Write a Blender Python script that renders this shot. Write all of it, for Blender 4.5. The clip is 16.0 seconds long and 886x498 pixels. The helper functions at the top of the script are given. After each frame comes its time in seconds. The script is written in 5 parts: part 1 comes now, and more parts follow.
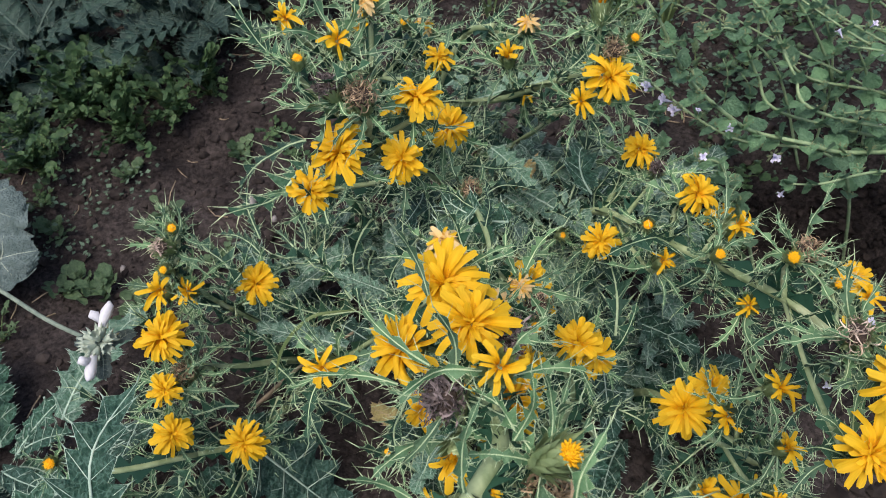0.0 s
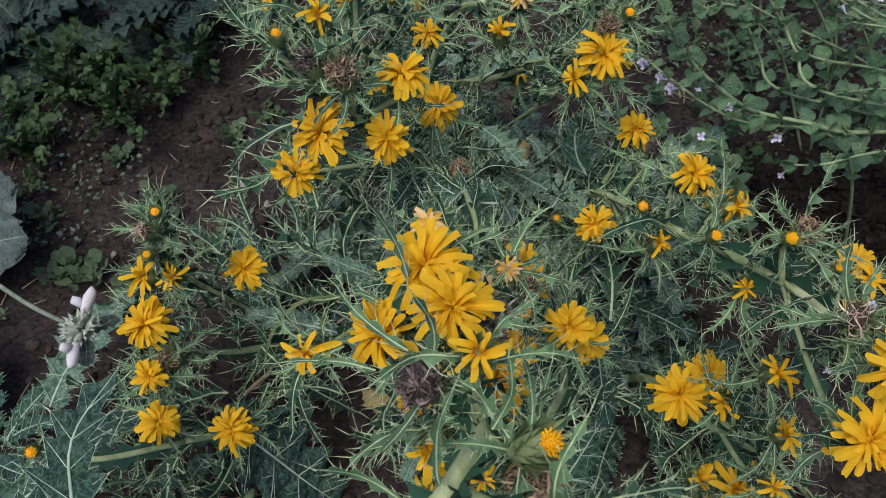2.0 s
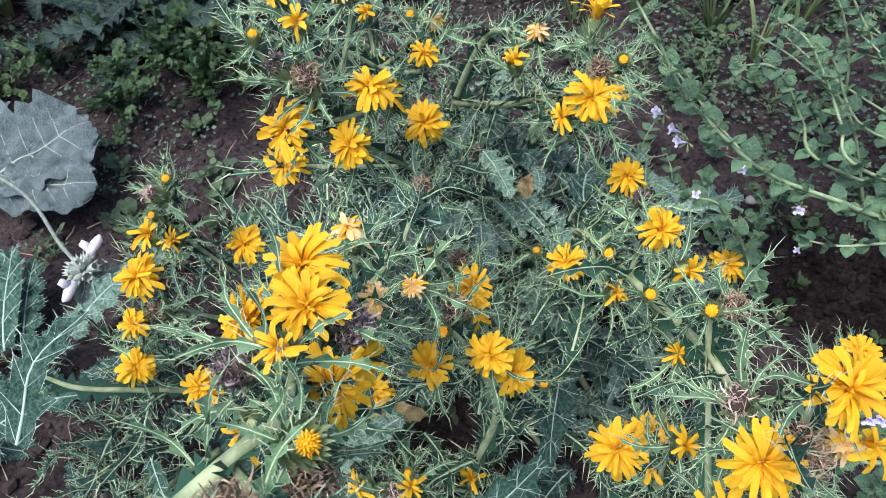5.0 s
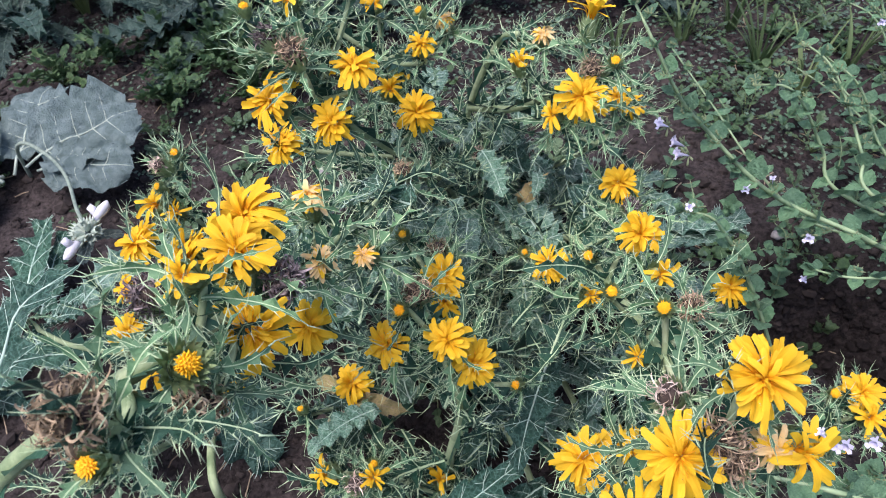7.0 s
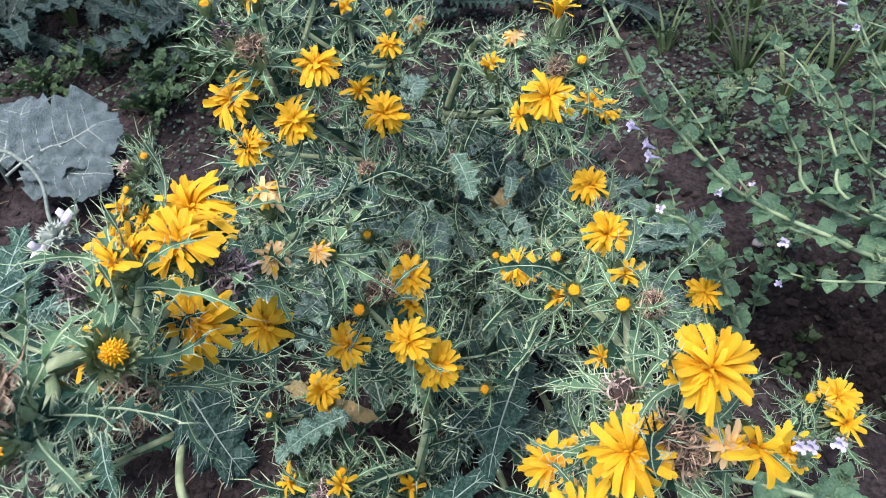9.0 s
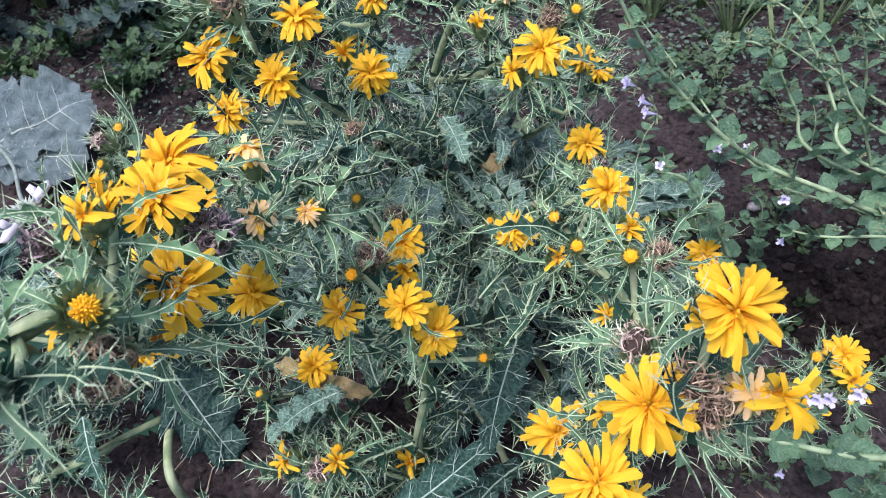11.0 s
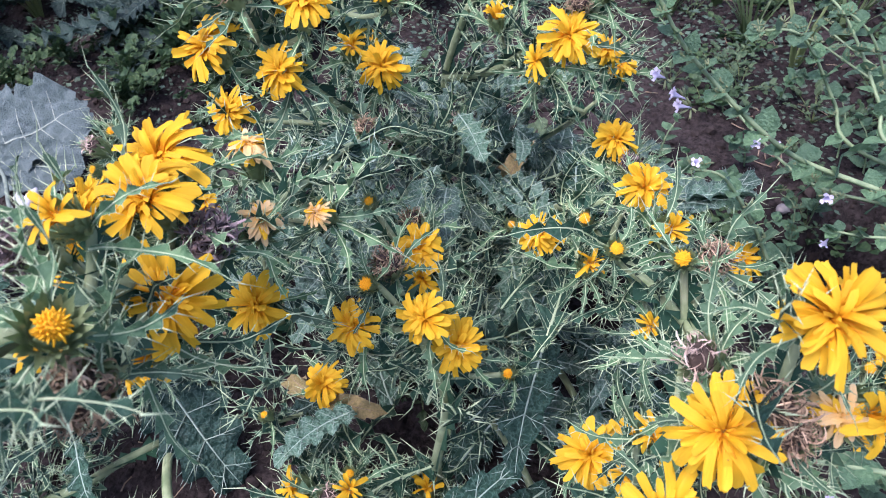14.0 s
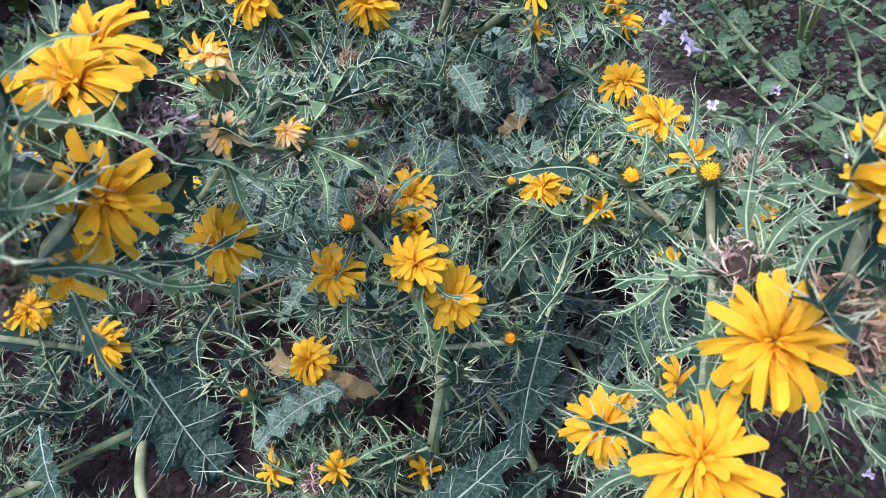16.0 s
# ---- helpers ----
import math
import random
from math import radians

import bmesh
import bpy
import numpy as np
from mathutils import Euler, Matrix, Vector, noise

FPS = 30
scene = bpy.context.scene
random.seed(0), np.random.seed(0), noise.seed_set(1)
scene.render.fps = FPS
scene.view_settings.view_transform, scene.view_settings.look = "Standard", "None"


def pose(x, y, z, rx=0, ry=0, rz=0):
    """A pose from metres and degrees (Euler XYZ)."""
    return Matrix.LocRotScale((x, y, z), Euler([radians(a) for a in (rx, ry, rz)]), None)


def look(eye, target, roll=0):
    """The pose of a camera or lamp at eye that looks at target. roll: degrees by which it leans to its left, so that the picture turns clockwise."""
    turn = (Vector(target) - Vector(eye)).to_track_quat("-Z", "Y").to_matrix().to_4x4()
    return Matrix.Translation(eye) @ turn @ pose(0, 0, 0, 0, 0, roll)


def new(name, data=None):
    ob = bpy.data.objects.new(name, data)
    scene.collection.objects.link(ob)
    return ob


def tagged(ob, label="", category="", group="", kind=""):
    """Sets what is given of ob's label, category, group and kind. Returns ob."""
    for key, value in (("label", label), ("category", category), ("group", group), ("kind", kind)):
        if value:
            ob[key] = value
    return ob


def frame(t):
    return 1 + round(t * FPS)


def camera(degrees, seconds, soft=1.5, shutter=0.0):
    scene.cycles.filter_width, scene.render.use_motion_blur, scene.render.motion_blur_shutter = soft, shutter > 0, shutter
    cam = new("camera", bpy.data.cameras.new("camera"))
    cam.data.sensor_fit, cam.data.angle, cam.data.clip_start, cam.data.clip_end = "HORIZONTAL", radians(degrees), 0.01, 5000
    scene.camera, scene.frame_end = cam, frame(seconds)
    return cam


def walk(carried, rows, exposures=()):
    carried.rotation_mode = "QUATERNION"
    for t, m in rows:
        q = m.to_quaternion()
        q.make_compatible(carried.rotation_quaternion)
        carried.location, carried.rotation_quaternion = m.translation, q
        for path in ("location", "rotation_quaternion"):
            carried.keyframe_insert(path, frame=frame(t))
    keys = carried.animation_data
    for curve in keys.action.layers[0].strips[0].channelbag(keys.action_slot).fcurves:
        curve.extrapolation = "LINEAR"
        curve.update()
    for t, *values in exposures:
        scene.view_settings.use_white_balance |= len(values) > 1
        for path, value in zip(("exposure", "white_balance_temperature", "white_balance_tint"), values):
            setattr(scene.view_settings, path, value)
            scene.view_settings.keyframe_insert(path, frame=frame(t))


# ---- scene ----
cam = camera(64.6, 16.0, 0.95)
ROWS = [
    (0, 0.0000, 0.0000, 0.7767, 37.91, 2.69, 0.13),
    (0.5, -0.0019, -0.0027, 0.7673, 37.54, 2.72, 0.28),
    (1, -0.0038, -0.0060, 0.7552, 36.77, 2.91, 0.42),
    (1.5, -0.0004, -0.0049, 0.7548, 36.55, 3.08, 0.43),
    (2, 0.0112, 0.0074, 0.7619, 36.79, 3.02, 0.13),
    (2.5, 0.0209, 0.0197, 0.7676, 36.83, 3.14, -0.66),
    (3, 0.0449, 0.0248, 0.7716, 36.36, 4.40, -2.09),
    (3.5, 0.0738, 0.0353, 0.7722, 36.80, 5.11, 2.90),
    (4, 0.1059, 0.0341, 0.7755, 37.63, 5.24, 7.48),
    (4.2, 0.1140, 0.0302, 0.7756, 37.66, 5.07, 8.76),
    (6.3, 0.1913, 0.0027, 0.7535, 40.45, 3.35, 20.21),
    (6.5, 0.1994, 0.0037, 0.7492, 40.77, 3.75, 20.56),
    (7, 0.2196, 0.0053, 0.7414, 41.85, 4.40, 21.26),
    (7.5, 0.2345, 0.0087, 0.7368, 41.37, 4.38, 21.24),
    (8, 0.2375, 0.0097, 0.7302, 41.13, 4.47, 21.19),
    (8.5, 0.2413, 0.0105, 0.7288, 42.09, 4.33, 21.19),
    (9, 0.2461, 0.0098, 0.7244, 43.31, 4.34, 21.19),
    (9.5, 0.2471, 0.0084, 0.7176, 42.55, 4.46, 21.04),
    (9.7, 0.2456, 0.0077, 0.7144, 42.04, 4.46, 21.04),
    (11.8, 0.2323, 0.0138, 0.6830, 42.75, 4.63, 18.27),
    (12, 0.2314, 0.0161, 0.6811, 43.53, 4.51, 18.68),
    (12.5, 0.2275, 0.0171, 0.6761, 43.33, 4.52, 18.69),
    (13, 0.2200, 0.0218, 0.6693, 43.41, 4.65, 18.80),
    (13.5, 0.2158, 0.0265, 0.6629, 43.16, 4.94, 18.79),
    (14, 0.2116, 0.0317, 0.6563, 43.04, 5.26, 18.80),
    (14.5, 0.2096, 0.0324, 0.6401, 42.89, 5.49, 18.74),
    (15, 0.2086, 0.0278, 0.6150, 43.10, 5.50, 18.75),
    (15.5, 0.2054, 0.0288, 0.6006, 44.00, 5.48, 18.71),
    (16, 0.2097, 0.0306, 0.5872, 44.56, 5.78, 18.31),
]
EXPOSURES = [(0.0, 0.54, 6950, 13), (0.5, 0.26, 7000, 14), (1.0, -0.14, 7050, 16), (1.5, -0.26, 7000, 16), (2.0, 0.06, 6850, 16), (2.5, 0.36, 6520, 14), (3.0, 0.63, 6420, 15), (3.5, 0.84, 6320, 17),
             (4.0, 1.03, 6320, 18), (7.0, 1.05, 6390, 21), (9.5, 1.09, 6340, 23), (12.5, 1.16, 6070, 29), (16.0, 1.10, 6120, 32)]
# a small lens focused on the middle of the bed
cam.data.dof.use_dof, cam.data.dof.focus_distance, cam.data.dof.aperture_fstop = True, 0.48, 22.0
walk(cam, [(t, pose(x, y, z, rx, ry, rz)) for t, x, y, z, rx, ry, rz in ROWS], EXPOSURES)

# ---- light: open shade under a bright, evenly clouded sky ----
world = bpy.data.worlds.new("overcast_sky")
scene.world = world
world.use_nodes = True
wn = world.node_tree
sky = wn.nodes.new("ShaderNodeTexSky")
sky.sky_type = "NISHITA"
sky.sun_disc = False
sky.sun_elevation, sky.sun_rotation = radians(70), radians(215)
sky.air_density, sky.dust_density = 1.0, 3.0
background = wn.nodes["Background"]
background.inputs["Strength"].default_value = 0.15
wn.links.new(sky.outputs[0], background.inputs["Color"])
sun_data = bpy.data.lights.new("cloudy_sun", "SUN")
sun_data.energy, sun_data.angle, sun_data.color = 2.0, radians(40), (1.0, 0.97, 0.93)
sun = new("cloudy_sun", sun_data)
sun.matrix_world = look((-0.5, -0.7, 2.4), (0, 0, 0))

# ---- materials ----


def material(name, low, high, scale=40.0, rough=0.6, bump=0.0, bump_scale=200.0, through_light=0.0, per_piece=0.0,
             net=None, net_scale=13.0, spot=None, spot_scale=12.0, spot_size=0.62, spec=0.3, distort=0.5, islands=0.0, fleck=0.0, fleck_scale=150.0):
    """Two tones by noise at two scales, an optional third tone in patches, fine relief and light through thin leaves."""
    m = bpy.data.materials.new(name)
    m.use_nodes = True
    t = m.node_tree
    t.nodes.clear()
    n, link = t.nodes.new, t.links.new
    place = n("ShaderNodeTexCoord")
    info = n("ShaderNodeObjectInfo")
    grain = n("ShaderNodeTexNoise")
    grain.inputs["Scale"].default_value = scale
    grain.inputs["Detail"].default_value = 6.0
    grain.inputs["Distortion"].default_value = distort
    link(place.outputs["Object"], grain.inputs["Vector"])
    ramp = n("ShaderNodeValToRGB")
    ramp.color_ramp.elements[0].position, ramp.color_ramp.elements[1].position = 0.32, 0.68
    ramp.color_ramp.elements[0].color, ramp.color_ramp.elements[1].color = (*low, 1), (*high, 1)
    link(grain.outputs["Fac"], ramp.inputs["Fac"])
    colour = ramp.outputs["Color"]
    if spot:
        patch = n("ShaderNodeTexNoise")
        patch.inputs["Scale"].default_value = spot_scale
        patch.inputs["Detail"].default_value = 3.0
        link(place.outputs["Object"], patch.inputs["Vector"])
        edge = n("ShaderNodeValToRGB")
        edge.color_ramp.elements[0].position, edge.color_ramp.elements[1].position = spot_size, spot_size + 0.12
        link(patch.outputs["Fac"], edge.inputs["Fac"])
        mix = n("ShaderNodeMixRGB")
        mix.inputs["Color2"].default_value = (*spot, 1)
        link(edge.outputs["Color"], mix.inputs["Fac"])
        link(colour, mix.inputs["Color1"])
        colour = mix.outputs["Color"]
    if net:
        cells, line, mix = n("ShaderNodeTexVoronoi"), n("ShaderNodeMapRange"), n("ShaderNodeMixRGB")
        cells.feature = "DISTANCE_TO_EDGE"
        cells.inputs["Scale"].default_value = net_scale
        sway, warp = n("ShaderNodeTexNoise"), n("ShaderNodeMixRGB")
        sway.inputs["Scale"].default_value = net_scale * 0.7
        warp.inputs["Fac"].default_value = 0.12
        link(place.outputs["Object"], sway.inputs["Vector"])
        link(place.outputs["Object"], warp.inputs["Color1"])
        link(sway.outputs["Color"], warp.inputs["Color2"])
        link(warp.outputs["Color"], cells.inputs["Vector"])
        line.inputs["From Min"].default_value, line.inputs["From Max"].default_value = 0.0, 0.13
        line.inputs["To Min"].default_value, line.inputs["To Max"].default_value = 0.6, 0.0
        link(cells.outputs["Distance"], line.inputs["Value"])
        link(line.outputs["Result"], mix.inputs["Fac"])
        mix.inputs["Color2"].default_value = (*net, 1)
        link(colour, mix.inputs["Color1"])
        colour = mix.outputs["Color"]
    if fleck:
        crumbs, level, tone = n("ShaderNodeTexNoise"), n("ShaderNodeMapRange"), n("ShaderNodeHueSaturation")
        crumbs.inputs["Scale"].default_value, crumbs.inputs["Detail"].default_value, crumbs.inputs["Roughness"].default_value = fleck_scale, 4.0, 0.7
        link(place.outputs["Object"], crumbs.inputs["Vector"])
        level.inputs["From Min"].default_value, level.inputs["From Max"].default_value = 0.36, 0.64
        level.inputs["To Min"].default_value, level.inputs["To Max"].default_value = 1 - fleck, 1 + fleck
        link(crumbs.outputs["Fac"], level.inputs["Value"])
        link(level.outputs["Result"], tone.inputs["Value"])
        link(colour, tone.inputs["Color"])
        colour = tone.outputs["Color"]
    if per_piece:
        hue = n("ShaderNodeHueSaturation")
        span = n("ShaderNodeMapRange")
        span.inputs["To Min"].default_value, span.inputs["To Max"].default_value = 1 - per_piece, 1 + per_piece
        link(info.outputs["Random"], span.inputs["Value"])
        link(span.outputs["Result"], hue.inputs["Value"])
        swing = n("ShaderNodeMapRange")
        swing.inputs["To Min"].default_value, swing.inputs["To Max"].default_value = 0.5 + per_piece * 0.06, 0.5 - per_piece * 0.06
        link(info.outputs["Random"], swing.inputs["Value"])
        link(swing.outputs["Result"], hue.inputs["Hue"])
        link(colour, hue.inputs["Color"])
        colour = hue.outputs["Color"]
    if islands:
        piece, level, tone = n("ShaderNodeNewGeometry"), n("ShaderNodeMapRange"), n("ShaderNodeHueSaturation")
        level.inputs["To Min"].default_value, level.inputs["To Max"].default_value = 1 - islands, 1 + islands
        link(piece.outputs["Random Per Island"], level.inputs["Value"])
        link(level.outputs["Result"], tone.inputs["Value"])
        link(colour, tone.inputs["Color"])
        colour = tone.outputs["Color"]
    body = n("ShaderNodeBsdfPrincipled")
    body.inputs["Roughness"].default_value = rough
    body.inputs["Specular IOR Level"].default_value = spec
    link(colour, body.inputs["Base Color"])
    shader = body.outputs["BSDF"]
    if bump:
        fine = n("ShaderNodeTexNoise")
        fine.inputs["Scale"].default_value = bump_scale
        fine.inputs["Detail"].default_value = 5.0
        link(place.outputs["Object"], fine.inputs["Vector"])
        relief = n("ShaderNodeBump")
        relief.inputs["Strength"].default_value = bump
        relief.inputs["Distance"].default_value = 0.4 / bump_scale
        link(fine.outputs["Fac"], relief.inputs["Height"])
        link(relief.outputs["Normal"], body.inputs["Normal"])
    if through_light:
        thin = n("ShaderNodeBsdfTranslucent")
        link(colour, thin.inputs["Color"])
        blend = n("ShaderNodeMixShader")
        blend.inputs["Fac"].default_value = through_light
        link(shader, blend.inputs[1])
        link(thin.outputs["BSDF"], blend.inputs[2])
        shader = blend.outputs["Shader"]
    link(shader, n("ShaderNodeOutputMaterial").inputs["Surface"])
    return m


def petal_material(name, base, middle, tip):
    """Ligules: orange at the foot, clear yellow outwards, with fine lengthwise streaks."""
    m = bpy.data.materials.new(name)
    m.use_nodes = True
    t = m.node_tree
    t.nodes.clear()
    n, link = t.nodes.new, t.links.new
    place, info = n("ShaderNodeTexCoord"), n("ShaderNodeObjectInfo")
    split = n("ShaderNodeSeparateXYZ")
    link(place.outputs["Object"], split.inputs[0])
    ramp = n("ShaderNodeValToRGB")
    ramp.color_ramp.elements[0].position, ramp.color_ramp.elements[1].position = 0.05, 0.95
    ramp.color_ramp.elements[0].color, ramp.color_ramp.elements[1].color = (*base, 1), (*tip, 1)
    ramp.color_ramp.elements.new(0.4).color = (*middle, 1)
    link(split.outputs["Y"], ramp.inputs["Fac"])
    stretch = n("ShaderNodeMapping")
    stretch.inputs["Scale"].default_value = (26, 1.5, 4)
    link(place.outputs["Object"], stretch.inputs["Vector"])
    streak = n("ShaderNodeTexNoise")
    streak.inputs["Scale"].default_value = 1.0
    link(stretch.outputs[0], streak.inputs["Vector"])
    level = n("ShaderNodeMapRange")
    level.inputs["From Min"].default_value, level.inputs["From Max"].default_value = 0.3, 0.7
    level.inputs["To Min"].default_value, level.inputs["To Max"].default_value = 0.92, 1.05
    link(streak.outputs["Fac"], level.inputs["Value"])
    own = n("ShaderNodeMapRange")
    own.inputs["To Min"].default_value, own.inputs["To Max"].default_value = 0.88, 1.06
    link(info.outputs["Random"], own.inputs["Value"])
    times = n("ShaderNodeMath")
    times.operation = "MULTIPLY"
    link(level.outputs["Result"], times.inputs[0])
    link(own.outputs["Result"], times.inputs[1])
    hue = n("ShaderNodeHueSaturation")
    link(times.outputs[0], hue.inputs["Value"])
    link(ramp.outputs["Color"], hue.inputs["Color"])
    body, thin, blend = n("ShaderNodeBsdfPrincipled"), n("ShaderNodeBsdfTranslucent"), n("ShaderNodeMixShader")
    body.inputs["Roughness"].default_value = 0.62
    body.inputs["Specular IOR Level"].default_value = 0.2
    relief = n("ShaderNodeBump")
    relief.inputs["Strength"].default_value, relief.inputs["Distance"].default_value = 0.5, 0.0006
    link(streak.outputs["Fac"], relief.inputs["Height"])
    link(relief.outputs["Normal"], body.inputs["Normal"])
    link(hue.outputs["Color"], body.inputs["Base Color"])
    link(hue.outputs["Color"], thin.inputs["Color"])
    blend.inputs["Fac"].default_value = 0.36
    link(body.outputs["BSDF"], blend.inputs[1])
    link(thin.outputs["BSDF"], blend.inputs[2])
    link(blend.outputs["Shader"], n("ShaderNodeOutputMaterial").inputs["Surface"])
    return m


SOIL = material("damp_soil", (0.013, 0.0105, 0.0105), (0.040, 0.033, 0.032), 9, 0.95, 1.0, 110, spot=(0.056, 0.046, 0.042), spot_scale=5, spec=0.15, fleck=0.65)
DARKCLOD = material("dark_clod", (0.006, 0.005, 0.005), (0.020, 0.016, 0.016), 30, 0.9, 0.8, 150, spec=0.2)
CLOD = material("soil_clod", (0.013, 0.0105, 0.0105), (0.050, 0.041, 0.038), 30, 0.95, 0.8, 150, spec=0.15)
STONE = material("grey_stone", (0.16, 0.15, 0.15), (0.34, 0.32, 0.31), 60, 0.85, 0.5, 150)
BLADE = material("thistle_leaf", (0.009, 0.041, 0.028), (0.034, 0.096, 0.062), 4.5, 0.45, 0.4, 18, 0.15, 0.35, spot=(0.068, 0.160, 0.105), spot_scale=3, spec=0.24)
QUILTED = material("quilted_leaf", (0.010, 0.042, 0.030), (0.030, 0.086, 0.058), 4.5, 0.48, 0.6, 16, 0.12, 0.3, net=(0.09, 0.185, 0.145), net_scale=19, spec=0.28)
# Pale bloom, lightened further to make up for shade deep in the plants.
GLAUCOUS = material("lightened_glaucous_leaf", (0.044, 0.116, 0.082), (0.112, 0.222, 0.156), 4.5, 0.42, 0.6, 16, 0.12, 0.35, net=(0.25, 0.37, 0.30), net_scale=19, spec=0.38)
WHITEVEIN = material("white_leaf_vein", (0.26, 0.38, 0.31), (0.44, 0.56, 0.47), 6, 0.5, 0, 0, 0.1, 0.15)
# Rosette leaf and vein colours darkened to stand for shade at the back.
SHADELEAF = material("shaded_thistle_leaf", (0.014, 0.036, 0.030), (0.031, 0.063, 0.050), 4.5, 0.6, 0.4, 18, 0.12, 0.3, spec=0.25)
SHADEVEIN = material("shaded_leaf_vein", (0.035, 0.065, 0.052), (0.07, 0.105, 0.085), 6, 0.6)
BRACT = material("thistle_bract", (0.042, 0.112, 0.062), (0.120, 0.228, 0.124), 3.5, 0.45, 0.3, 14, 0.12, 0.38, spec=0.26)
VEIN = material("pale_vein_and_spine", (0.29, 0.42, 0.25), (0.52, 0.63, 0.41), 6, 0.5, 0, 0, 0.1, 0.2)
STEM = material("pale_green_stem", (0.14, 0.205, 0.10), (0.32, 0.39, 0.22), 60, 0.55, 0.5, 320, spot=(0.42, 0.47, 0.30), spot_scale=22)
BUDSKIN = material("bud_scales", (0.13, 0.20, 0.09), (0.26, 0.34, 0.17), 90, 0.55, 0.3, 300)
PETAL = petal_material("yellow_ligule", (0.72, 0.290, 0.006), (0.77, 0.440, 0.012), (0.80, 0.520, 0.030))
FADED = petal_material("fading_ligule", (0.66, 0.31, 0.02), (0.82, 0.50, 0.10), (0.80, 0.61, 0.32))
STAMEN = material("orange_stamens", (0.62, 0.24, 0.006), (0.86, 0.42, 0.01), 300, 0.6, per_piece=0.1)
BUDTIP = material("closed_bud", (0.72, 0.34, 0.007), (0.88, 0.50, 0.012), 400, 0.6, per_piece=0.1)
WITHER = material("withered_brown", (0.15, 0.108, 0.066), (0.40, 0.31, 0.205), 2, 0.85, 0, 0, 0.1, 0.2, islands=0.75)
DARKDRY = material("rotted_head", (0.055, 0.044, 0.045), (0.20, 0.165, 0.165), 2, 0.85, 0, 0, 0, 0.2, islands=0.8)
PALEDRY = material("bleached_florets", (0.42, 0.31, 0.25), (0.72, 0.60, 0.52), 2, 0.8, 0, 0, 0.15, 0.15, islands=0.5)
CORE = material("dark_dead_core", (0.03, 0.022, 0.019), (0.08, 0.058, 0.048), 6, 0.9)
DEADLEAF = material("yellowed_dead_leaf", (0.23, 0.20, 0.09), (0.40, 0.33, 0.15), 25, 0.75, 0.4, 120, 0.2, 0.15)
MINT = material("mint_leaf", (0.096, 0.204, 0.117), (0.178, 0.320, 0.186), 3.0, 0.5, 0.6, 9, 0.22, 0.3, spec=0.22)
MINTSTEM = material("mint_stem", (0.13, 0.21, 0.11), (0.25, 0.34, 0.19), 80, 0.6, 0.3, 300)
LILAC = material("pale_lilac_flower", (0.55, 0.54, 0.74), (0.74, 0.72, 0.86), 200, 0.6, 0, 0, 0.2, 0.08)
CALYX = material("mint_calyx", (0.12, 0.17, 0.085), (0.23, 0.27, 0.15), 150, 0.65)
WOOLLY = material("woolly_grey_leaf", (0.088, 0.130, 0.128), (0.185, 0.245, 0.238), 9, 0.9, 1.0, 60, 0.1, spec=0.1, spot=(0.070, 0.105, 0.108), spot_scale=14)
WOOLSTALK = material("woolly_stalk", (0.12, 0.16, 0.13), (0.21, 0.26, 0.21), 80, 0.8, 0.3, 200)
WHITE = material("white_corolla", (0.56, 0.57, 0.62), (0.74, 0.74, 0.78), 60, 0.6, 0.2, 200, 0.2)
SAGE = material("grey_green_calyx", (0.27, 0.34, 0.28), (0.44, 0.50, 0.42), 80, 0.75, 0.3, 200)
DIMWEED = material("dull_weed_leaf", (0.022, 0.060, 0.026), (0.062, 0.118, 0.046), 14, 0.6, 0.3, 90, 0.15, 0.3)
WEED = material("small_weed_leaf", (0.038, 0.080, 0.040), (0.080, 0.135, 0.068), 14, 0.55, 0.3, 90, 0.2, 0.3)
COVER = material("seedling_leaf", (0.042, 0.082, 0.057), (0.088, 0.140, 0.094), 8, 0.6, 0, 0, 0.15, islands=0.4)
GRASS = material("grass_blade", (0.065, 0.115, 0.045), (0.14, 0.19, 0.08), 12, 0.55, 0.2, 90, 0.2, 0.3)
STRAW = material("dry_straw", (0.20, 0.15, 0.10), (0.40, 0.32, 0.22), 40, 0.85, 0.3, 200)

# ---- building blocks ----
UP = Vector((0, 0, 1))
rnd = random.Random(7)


